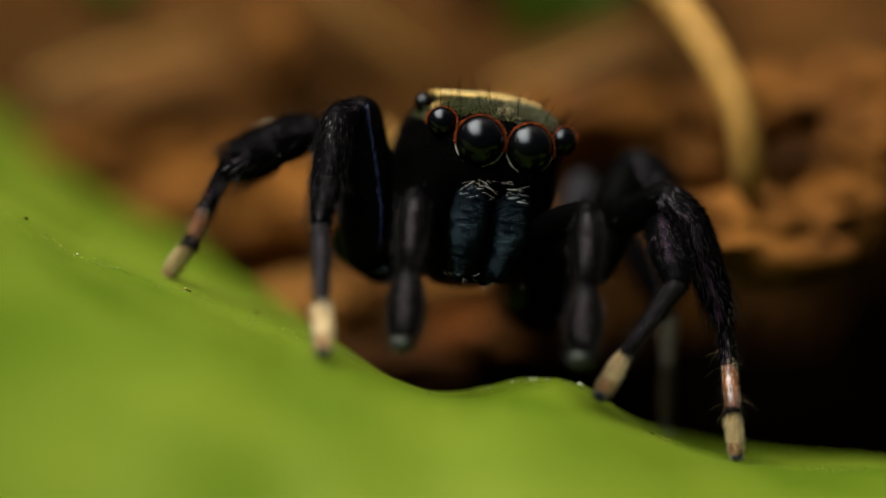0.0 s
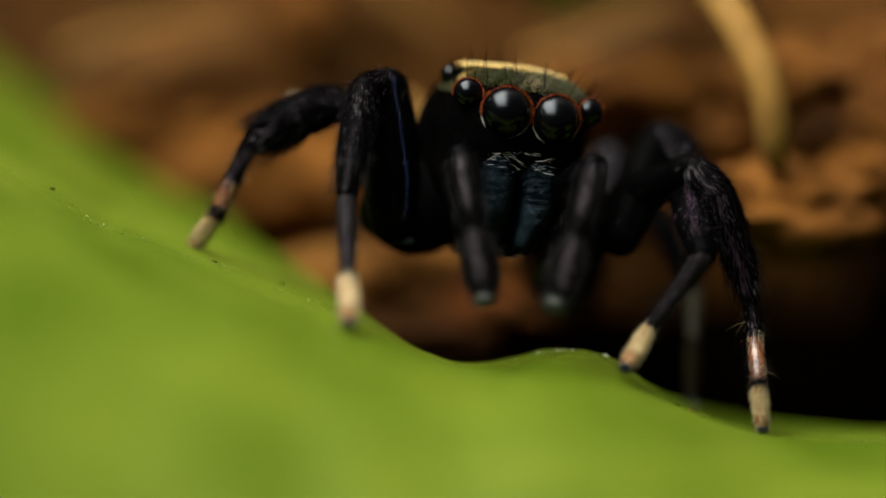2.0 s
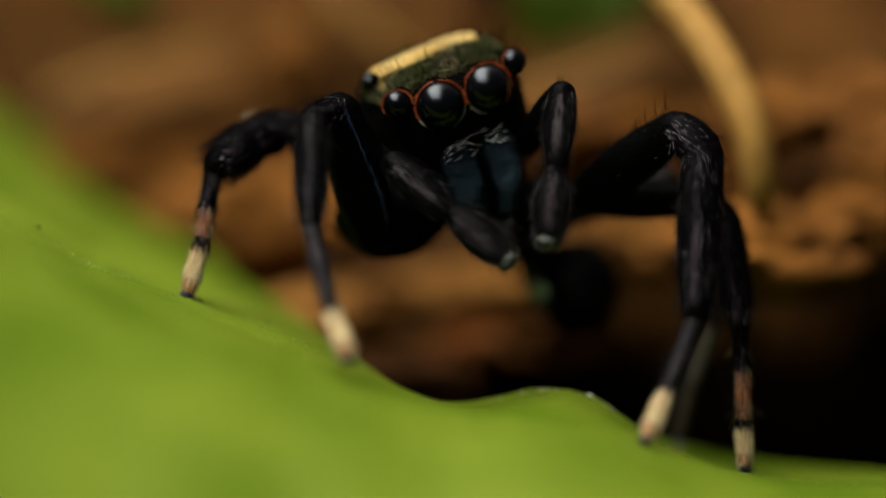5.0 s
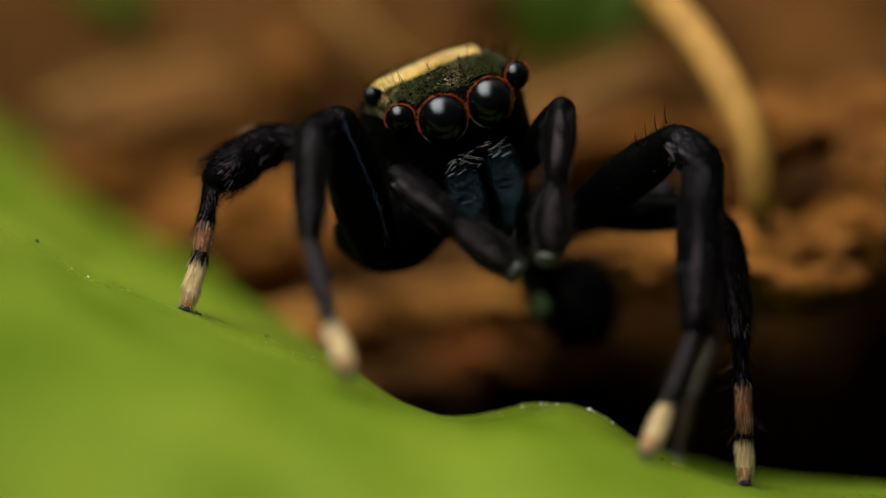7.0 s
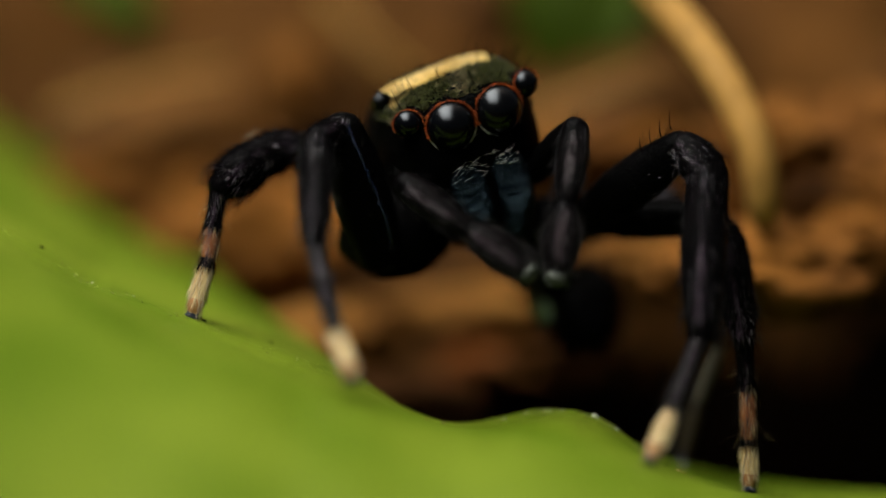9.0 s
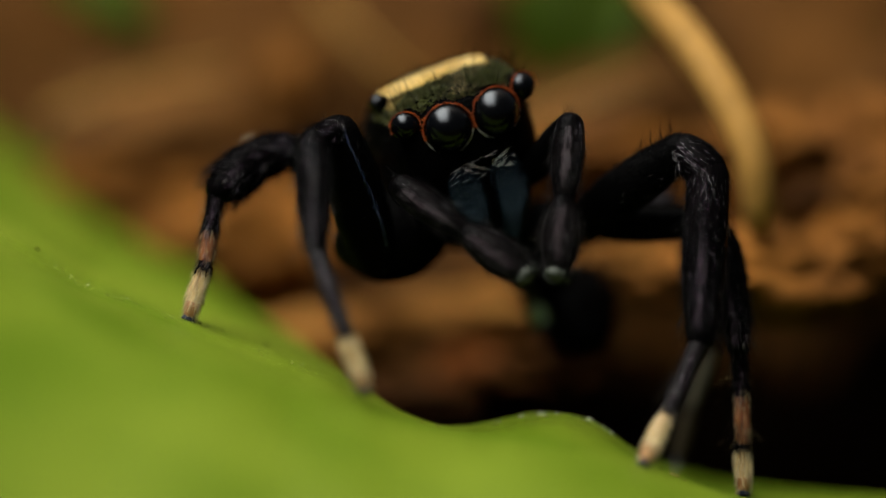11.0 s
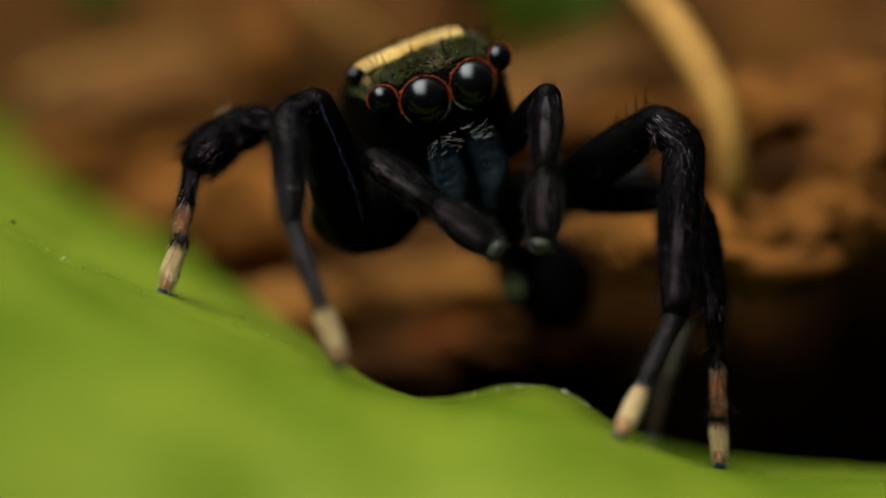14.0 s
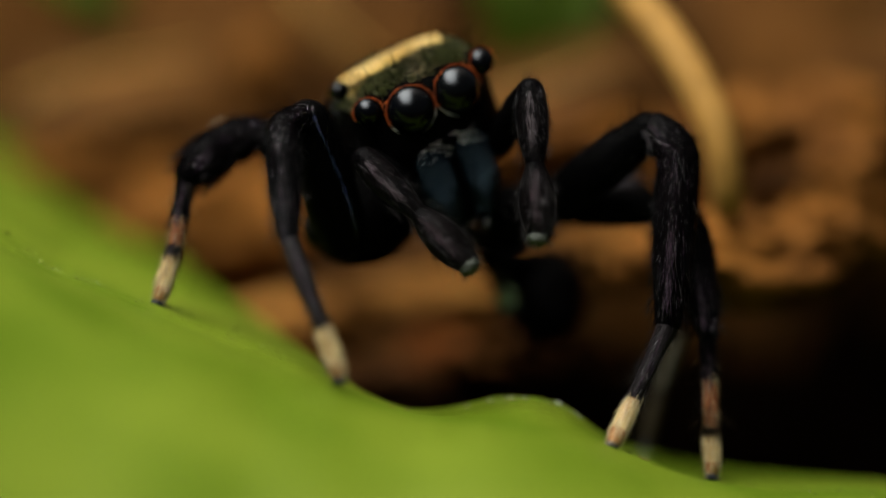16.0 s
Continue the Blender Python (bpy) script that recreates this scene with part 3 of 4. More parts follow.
def make_leg(high, low, girth, sharp, steps=()):
    thigh, shin, foot = girth
    span = [(Vector(b) - Vector(a)).length for a, b in zip(high, high[1:])]
    tibia_mat = LEG_BLACK
    meta = LEG_BLACK if sharp else LEG_GREY
    n = 1.0 if sharp is not None else 0.4
    bones = [
        segment("femur", span[0], [thigh * g * (1.22 if thigh == 0.33 else 1.0) for g in (0.68, 0.9, 0.88, 0.64)], LEG_DULL if sharp is None else CUTICLE, HAIR_BLACK, int(500 * n), 0.11),
        segment("patella", span[1], (shin * 0.85, shin * 1.05, shin), LEG_BLACK, HAIR_BLACK, int(160 * n), 0.12),
        segment("tibia", span[2], (shin, shin * 1.08, shin, shin * 0.62), tibia_mat, HAIR_BLACK if sharp is not None else HAIR_GREY, int(520 * n), 0.16),
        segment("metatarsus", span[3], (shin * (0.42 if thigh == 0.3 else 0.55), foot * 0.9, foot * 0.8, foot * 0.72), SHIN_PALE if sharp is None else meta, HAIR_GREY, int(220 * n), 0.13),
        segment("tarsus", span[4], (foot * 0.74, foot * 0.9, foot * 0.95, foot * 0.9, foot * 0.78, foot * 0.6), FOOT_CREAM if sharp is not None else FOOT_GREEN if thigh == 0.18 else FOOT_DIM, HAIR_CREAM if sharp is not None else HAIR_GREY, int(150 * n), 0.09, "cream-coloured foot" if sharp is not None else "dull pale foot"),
    ]
    if sharp:
        k = span[3]
        f0, f1 = (0.45, 0.92) if thigh == 0.3 else (0.36, 1.0)
        band = tube([(0, 0, k * f) for f in np.linspace(f0, f1, 8)], [foot * g for g in (0.7, 0.86, 0.93, 0.96, 0.94, 0.9, 0.82, 0.6)], 16)
        shin_band = part("shin_band", *band, SHIN_RED, bones[3], "red-brown band with pale hairs")
        roots = [(foot * 0.9 * math.cos(a), foot * 0.9 * math.sin(a), k * f) for a, f in zip(rng.uniform(0, 6.28, 150), rng.uniform(f0 + 0.02, f1 - 0.03, 150))]
        ways = [(0.2 * p[0] / foot, 0.2 * p[1] / foot, 1.0) for p in roots]
        bones_hair = part("band_hairs", *hairs(roots, ways, rng.uniform(0.05, 0.12, 150), 0.0018), HAIR_RED, bones[3])
        tagged(bones_hair, kind="stuff")
        # lying cream hairs also carry the band's white streak highlights as colour
        lying = [((foot * 0.9 * math.cos(a), foot * 0.9 * math.sin(a), k * f), (rng.normal(0, 0.08), rng.normal(0, 0.08), 1.0), rng.uniform(0.08, 0.2)) for a, f in zip(rng.uniform(0, 6.28, 60), rng.uniform(f0 + 0.02, f1 - 0.15, 60))]
        tagged(part("pale_fur", *hairs(*zip(*lying), 0.0045), HAIR_CREAM, bones[3], "pale lying hairs"), kind="stuff")
        dark = [((foot * 0.86 * math.cos(a), foot * 0.86 * math.sin(a), k * f), (0.25 * math.cos(a), 0.25 * math.sin(a), 1.0), rng.uniform(0.06, 0.16)) for a, f in zip(rng.uniform(0, 6.28, 230), np.concatenate((rng.normal(f0 - 0.02, 0.05, 140), rng.normal(0.95, 0.03, 90))))]
        tagged(part("dark_fur", *hairs(*zip(*dark), 0.006), HAIR_BLACK, bones[3]), kind="stuff")
        if thigh == 0.3:
            part("pale_tuft", *join(ball((0.23, 0.9, -0.05), (0.085, 0.085, 0.085), 10, 14, 0.3, 3), hairs([(0.23, 0.9, -0.05)] * 140, rng.normal(0, 1, (140, 3)), rng.uniform(0.1, 0.17, 140), 0.006)), TUFT, bones[1], "pale hair tuft")
    if sharp is not None:
        for bone, length, r, share in ((bones[2], span[2], shin, 1.5 if thigh in (0.35, 0.29) else 0.2), (bones[1], span[1], shin, 0.15 if thigh in (0.35, 0.29) else 0.05), (bones[3], span[3], foot * 0.9, 0.2)):
            # the purple highlight is a row of coloured hairs towards the camera
            roots, ways = [], []
            for _ in range(int(210 * share)):
                a, f = -math.pi / 2 + rng.normal(0.15, 0.09 if rng.random() < 0.75 else 0.4), rng.uniform(0.03, 0.9)
                roots.append((r * math.cos(a), r * math.sin(a) * 1.0, f * length))
                ways.append((0.15 * math.cos(a) + rng.normal(0, 0.08), 0.12 * math.sin(a), 1.0))
            tagged(part("purple_sheen", *hairs(roots, ways, rng.uniform(0.1, 0.26, len(roots)), 0.0032), SHEEN_PURPLE, bone, "narrow stripe of purple sheen"), kind="stuff")
            roots, ways, lens = [], [], []
            for _ in range(24 if bone is bones[3] and sharp else 40):
                a, f = rng.uniform(0, 6.28), rng.uniform(0.05, 0.95)
                roots.append((0.95 * r * math.cos(a), 0.95 * r * math.sin(a), f * length))
                ways.append((math.cos(a), math.sin(a), rng.uniform(0.1, 0.9)))
                lens.append(rng.uniform(0.1, 0.34))
            tagged(part("long_fur", *hairs(roots, ways, lens, 0.0009, (0, 0, 0.3), 5), HAIR_CREAM if bone is bones[3] and sharp else HAIR_BLACK, bone, "long thin hairs"), kind="stuff")
    if sharp is not None:
        for bone, length, r, count in ((bones[0], span[0], thigh * 0.85, 150), (bones[1], span[1], shin, 70), (bones[2], span[2], shin * 0.98, 190)):
            a, f = rng.uniform(0, 6.28, count), rng.uniform(0.03, 0.97, count)
            roots = [(0.95 * r * math.cos(q), 0.95 * r * math.sin(q), g * length) for q, g in zip(a, f)]
            ways = [(math.cos(q) + rng.normal(0, 0.2), math.sin(q) + rng.normal(0, 0.2), rng.uniform(0.3, 1.6)) for q in a]
            tagged(part("outer_fur", *hairs(roots, ways, rng.uniform(0.08, 0.26, count), 0.0022, (0, 0, 0.35), 4), HAIR_BLACK, bone, "loose black fur"), kind="stuff")
    if sharp is not None:
        for bone, length, r, veil, glints in ((bones[0], span[0], thigh * 0.85, 40, 6), (bones[1], span[1], shin, 60, 34), (bones[2], span[2], shin * 0.98, 150, 90), (bones[3], span[3], foot * 0.9, 90, 24)):
            a, f = rng.uniform(0, 6.28, veil), rng.uniform(0.03, 0.97, veil)
            roots = [(0.95 * r * math.cos(q), 0.95 * r * math.sin(q), g * length) for q, g in zip(a, f)]
            ways = [(math.cos(q) + rng.normal(0, 0.3), math.sin(q) + rng.normal(0, 0.3), rng.uniform(0.5, 2.2)) for q in a]
            tagged(part("fine_fur", *hairs(roots, ways, rng.uniform(0.1, 0.3, veil), 0.0011, (0, 0, 0.3), 4), HAIR_VEIL, bone, "fine pale fur"), kind="stuff")
            # glints of the joint, set as pale hairs on the camera side
            a, f = rng.normal(-math.pi / 2 + 0.1, 0.45, glints), np.concatenate((rng.uniform(0.03, 0.97, glints // 2), rng.beta(1.2, 5, glints - glints // 2)))
            roots = [(1.02 * r * math.cos(q), 1.02 * r * math.sin(q), g * length) for q, g in zip(a, f)]
            ways = [(0.2 * math.cos(q) + rng.normal(0, 0.2), 0.2 * math.sin(q), 1.0) for q in a]
            tagged(part("glint_hairs", *hairs(roots, ways, rng.uniform(0.04, 0.14, glints), 0.0019), HAIR_GLINT, bone, "scattered silvery scales"), kind="stuff")
    if thigh == 0.33:
        # bluish glint from the knee down the thigh, painted as blue hairs
        roots, ways = [], []
        for _ in range(120):
            f = 1 - rng.random() ** 1.6 * 0.95
            a = -math.pi / 2 + 0.35 + 0.35 * (1 - f) + rng.normal(0, 0.035)
            r = float(np.interp(f, (0, 0.33, 0.66, 1), [thigh * 1.22 * g for g in (0.68, 0.9, 0.88, 0.64)]))
            roots.append((r * math.cos(a), r * math.sin(a), f * span[0]))
            ways.append((0.1 * math.cos(a), 0.1 * math.sin(a), 1.0))
        tagged(part("blue_sheen", *hairs(roots, ways, rng.uniform(0.06, 0.12, 120), 0.006), SHEEN_BLUE, bones[0], "thin stripe of blue sheen"), kind="stuff")
    if thigh == 0.35:
        spikes = [((-0.25, 0.1 * k - 0.2, span[0] * (0.76 + 0.07 * k)), (-1.0, 0.1 * k - 0.2, 0.25), 0.17 + 0.02 * k) for k in range(4)]
        tagged(part("knee_bristles", *hairs(*zip(*spikes), 0.011, (0, 0, 0.45), 6), HAIR_BLACK, bones[0], "curved black bristles at the knee"), kind="stuff")
    if sharp is not None:
        roots, ways = [], []
        for _ in range(260):
            a, f = rng.uniform(0, 6.28), rng.uniform(0.02, 0.97)
            roots.append((shin * math.cos(a), shin * math.sin(a), f * span[2]))
            ways.append((0.3 * math.cos(a), 0.3 * math.sin(a), 1.0))
        tagged(part("grey_fur", *hairs(roots, ways, rng.uniform(0.08, 0.2, 260), 0.004), HAIR_GREY, bones[2]), kind="stuff")
    if sharp is not None:
        sole = tube([(0, 0, span[4] * f) for f in np.linspace(0.62, 1.0, 8)], [foot * g for g in (0.5, 0.9, 0.9, 0.86, 0.81, 0.76, 0.7, 0.5)], 16)
        toe = part("toe_band", *sole, TOE_TAN, bones[4], "orange-tan end of the foot")
        streaks = [((foot * 0.88 * math.cos(a), foot * 0.88 * math.sin(a), span[4] * f), (0.2 * math.cos(a) + rng.normal(0, 0.1), 0.2 * math.sin(a) + rng.normal(0, 0.1), 1.0), rng.uniform(0.08, 0.2)) for a, f in zip(rng.uniform(0, 6.28, 150), rng.uniform(-0.12, 0.75, 150))]
        tagged(part("cream_fur", *hairs(*zip(*streaks), 0.006), HAIR_CREAM, bones[4], "pale lying hairs"), kind="stuff")
    claw = ball((0, 0, span[4]), (foot * 0.68, foot * 0.68, foot * 0.66), 8, 12, 0.2, 3)
    tuft = [((foot * 0.5 * math.cos(a), foot * 0.5 * math.sin(a), span[4] - 0.01), (math.cos(a) + rng.normal(0, 0.3), math.sin(a) + rng.normal(0, 0.3), 1.2), rng.uniform(0.05, 0.1)) for a in rng.uniform(0, 6.28, 60)]
    part("claw_tuft", *join(claw, hairs(*zip(*tuft), 0.006)), JOINT_DARK, bones[4], "dark claw tuft")
    low = settle(high, low)
    early = (0.5, 0.5, 0.52, 0.6, 0.75, 0.88) if thigh == 0.35 else (0.5,) * 6
    mid = [Vector(a).lerp(Vector(b), g) for a, b, g in zip(low, high, early)]
    far = [Vector(a).lerp(Vector(b), max(0.62, g)) for a, b, g in zip(low, high, early)]
    rows = [(0.0, low), (2.84, low), (3.0, mid), (3.1, far), (3.22, high)]
    for t, *ends in steps:
        rows.append((t, settle(high, [*high[:6 - len(ends)], *ends])))
    return bones, [*rows, (16.0, rows[-1][1])]


# hip, knee, end of the patella, of the tibia, of the metatarsus, tip: standing high, then crouching
legs = []
# right first leg
legs.append(make_leg(
    [(-0.85, 0.5, 0.01), (-1.32, -0.3, 1.58), (-1.61, -0.7, 1.4), (-1.63, -1.4, 0.11), (-1.35, -2.05, -0.96), (-1.15, -2.3, -1.5)],
     [(-0.82, 0.5, -0.4), (-0.89, -0.3, 1.42), (-1.17, -0.7, 1.29), (-1.38, -1.3, -0.01), (-1.35, -1.8, -1.01), (-1.33, -1.9, -1.54)], (0.33, 0.2, 0.13), False,
     [(9.2, (-1.63, -1.3, 0.11), (-1.35, -1.8, -0.96), (-1.15, -1.95, -1.5)), (11.2, (-1.55, -1.3, 0.08), (-1.14, -1.8, -1), (-0.93, -1.95, -1.64)), (14.0, (-1.55, -1.3, 0.08), (-1.14, -1.8, -1), (-0.93, -1.95, -1.65)), (14.5, (-1.52, -1.3, 0.05), (-1.07, -1.8, -1.07), (-0.86, -1.95, -1.71))]))
# right second leg
legs.append(make_leg(
    [(-1.02, 1.3, 0.92), (-1.97, 0.7, 1.37), (-2.38, 0.45, 1.19), (-2.86, 0.1, 0.84), (-3.02, 0, -0.15), (-3.18, -0.05, -0.73)],
     [(-0.53, 1.3, 0.7), (-1.55, 0.7, 1.18), (-1.94, 0.45, 1.01), (-2.6, 0.1, 0.66), (-3.03, 0, -0.25), (-3.33, 0, -0.65)], (0.3, 0.275, 0.115), True,
     [(7.0, (-2.86, 0.1, 0.84), (-3.02, 0, -0.15), (-3.18, -0.05, -0.73)), (11.2, (-2.81, 0.1, 0.82), (-2.97, 0, -0.17), (-3.15, -0.05, -0.75))]))
# left first leg
legs.append(make_leg(
    [(1.73, 0.6, 0.49), (2.91, -0.2, 1.35), (3.21, -0.4, 1.05), (3.1, -1, -1.03), (2.72, -1.5, -1.94), (2.47, -1.8, -2.49)],
     [(2, 0.6, -0.58), (2.55, 1.2, 0.78), (2.83, 1, 0.46), (3.01, -1, -0.76), (2.34, -1.3, -1.65), (2.05, -1.4, -2.11)], (0.35, 0.26, 0.12), False,
     [(9.2, (2.91, -0.2, 1.35), (3.21, -0.4, 1.05), (3.1, -1, -1.03), (2.72, -1.3, -1.94), (2.47, -1.4, -2.49)), (11.2, (2.98, -0.2, 1.38), (3.29, -0.4, 1.08), (3.17, -1, -1.02), (2.74, -1.3, -1.94), (2.47, -1.4, -2.49)),
     (14.0, (2.98, -0.2, 1.38), (3.29, -0.4, 1.08), (3.17, -1, -1.02), (2.74, -1.3, -1.94), (2.47, -1.4, -2.49)), (14.5, (3.0, -0.2, 1.45), (3.32, -0.4, 1.14), (3.18, -1, -1), (2.74, -1.3, -1.94), (2.47, -1.4, -2.49))]))
# left second leg
legs.append(make_leg(
    [(1.6, 1.3, 0.49), (3.18, 0.6, 0.44), (3.5, 0.35, 0.18), (3.69, 0.1, -1.15), (3.74, 0.02, -2.36), (3.74, 0, -2.88)],
     [(1.66, 1.3, -0.31), (2.91, 0.6, 0.35), (3.23, 0.35, 0.03), (3.63, 0.1, -1.31), (3.7, 0, -2.36), (3.73, 0, -2.88)], (0.29, 0.21, 0.11), True))
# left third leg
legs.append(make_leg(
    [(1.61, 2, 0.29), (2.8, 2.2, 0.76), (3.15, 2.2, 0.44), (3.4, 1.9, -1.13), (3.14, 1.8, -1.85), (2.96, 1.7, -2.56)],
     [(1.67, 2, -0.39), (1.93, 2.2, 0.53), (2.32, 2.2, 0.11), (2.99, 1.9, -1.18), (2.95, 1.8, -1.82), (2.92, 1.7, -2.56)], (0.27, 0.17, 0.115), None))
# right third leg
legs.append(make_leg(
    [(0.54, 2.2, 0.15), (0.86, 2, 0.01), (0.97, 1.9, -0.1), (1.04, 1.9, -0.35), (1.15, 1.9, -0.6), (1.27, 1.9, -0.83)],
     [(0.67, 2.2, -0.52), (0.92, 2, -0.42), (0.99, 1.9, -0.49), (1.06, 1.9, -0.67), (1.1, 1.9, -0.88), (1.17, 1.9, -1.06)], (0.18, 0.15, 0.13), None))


# coxae: short stout joints between body and thighs
for at_high, at_low in (((-0.68, 0.95, 0.28), (-0.55, 0.95, -0.14)), ((1.22, 1.3, 0.33), (1.48, 1, -0.5))):
    coxa = part("coxa", *ball((0, 0, 0), (0.71, 0.55, 0.59) if at_high[0] < 0 else (0.44, 0.45, 0.42), 16, 22, 0.06, 2), CUTICLE, spider)
    if at_high[0] < 0:
        # the joint's glint, added as a small greyer patch
        part("joint_glint", *ball((-0.1, -0.5, -0.42), (0.11, 0.04, 0.05), 8, 12, 0.3, 3), JOINT_DARK, coxa, "glossy grey joint")
    legs.append(([coxa], [(t, [Vector(p), Vector(p) + Vector((0, 0, 1))]) for t, p in ((0.0, at_low), (2.75, at_low), (3.25, at_high), (16.0, at_high))]))

# ---- spider: palps ----
# seconds, knee and tip of each palp
PALP_RIGHT_LOW = [(0.0, (-0.21, -0.6, 0.34), (-0.37, -1.3, -1.44)), (0.5, (-0.15, -0.6, 0.37), (-0.19, -1.3, -1.39)), (1.0, (-0.06, -0.6, 0.41), (-0.01, -1.3, -1.35)), (1.5, (-0.05, -0.6, 0.42), (-0.03, -1.3, -1.38)),
              (2.0, (0.02, -0.6, 0.51), (0.33, -1.3, -1.26)), (2.5, (0.04, -0.6, 0.55), (0.47, -1.5, -1.03)), (2.8, (0.04, -0.6, 0.6), (0.5, -1.6, -0.92)), (3.0, (-0.15, -0.6, 0.81), (0.19, -1.5, -0.82)),
              (3.2, (-0.5, -0.5, 0.9), (0.36, -1.3, -0.34))]
PALP_RIGHT_HIGH = [(3.5, (-0.65, -0.5, 0.91), (0.63, -1, -0.28)), (4.2, (-0.65, -0.5, 0.9), (0.85, -0.9, -0.23)), (6.3, (-0.65, -0.5, 0.9), (0.74, -0.9, -0.45)),
              (6.6, (-0.61, -0.5, 0.9), (0.99, -0.9, -0.19)), (7.0, (-0.61, -0.5, 0.9), (0.93, -0.9, -0.27)), (8.0, (-0.59, -0.5, 0.9), (1.07, -0.9, -0.24)), (9.2, (-0.54, -0.5, 0.88), (1.07, -0.9, -0.24)),
              (11.5, (-0.54, -0.4, 0.89), (1.08, -0.8, -0.22)), (12.0, (-0.54, -0.4, 0.89), (0.99, -0.8, -0.26)), (12.5, (-0.43, -0.4, 0.85), (1.1, -0.7, -0.33)), (13.0, (-0.54, -0.4, 0.9), (1.03, -0.8, -0.08)),
              (13.5, (-0.54, -0.4, 0.89), (0.93, -0.8, -0.28)), (14.0, (-0.59, -0.4, 0.89), (1.06, -0.8, -0.28)), (14.5, (-0.81, -0.4, 0.84), (0.5, -0.8, -0.49)), (15.0, (-0.66, -0.4, 0.91), (0.87, -0.8, -0.35)),
              (15.5, (-0.66, -0.4, 0.95), (0.87, -0.8, -0.32)), (16.0, (-0.62, -0.4, 1.05), (0.76, -0.8, -0.31))]
PALP_LEFT_LOW = [(0.0, (1.93, -0.6, 0.15), (1.82, -1.3, -1.64)), (0.5, (1.89, -0.6, 0.18), (1.69, -1.3, -1.58)), (1.0, (1.78, -0.6, 0.29), (1.4, -1.3, -1.37)), (1.5, (1.75, -0.6, 0.3), (1.33, -1.3, -1.36)),
             (2.0, (1.68, -0.6, 0.39), (1.24, -1.3, -1.21)), (2.5, (1.64, -0.6, 0.46), (1.14, -1.5, -0.96)), (2.8, (1.64, -0.6, 0.49), (1.27, -1.6, -1)), (3.0, (1.57, -0.6, 0.84), (1.12, -1.5, -0.71)),
             (3.2, (1.5, -0.5, 1.57), (1.18, -1.2, -0.17))]
PALP_LEFT_HIGH = [(3.5, (1.47, -0.4, 1.82), (1.19, -0.9, -0.1)), (4.2, (1.47, -0.4, 1.8), (1.28, -0.9, -0.13)), (7.0, (1.47, -0.4, 1.75), (1.29, -0.9, -0.15)),
             (9.0, (1.58, -0.4, 1.58), (1.34, -0.9, -0.34)), (11.5, (1.57, -0.3, 1.7), (1.42, -0.8, -0.26)), (12.5, (1.6, -0.3, 1.63), (1.46, -0.7, -0.25)), (14.0, (1.59, -0.3, 1.71), (1.53, -0.8, -0.2)),
             (14.5, (1.23, -0.3, 2.07), (1.44, -0.8, 0.21)), (15.0, (1.44, -0.3, 1.79), (1.58, -0.8, -0.03)), (15.5, (1.44, -0.3, 1.86), (1.53, -0.8, 0.01)), (16.0, (1.46, -0.3, 1.92), (1.57, -0.8, 0.09))]


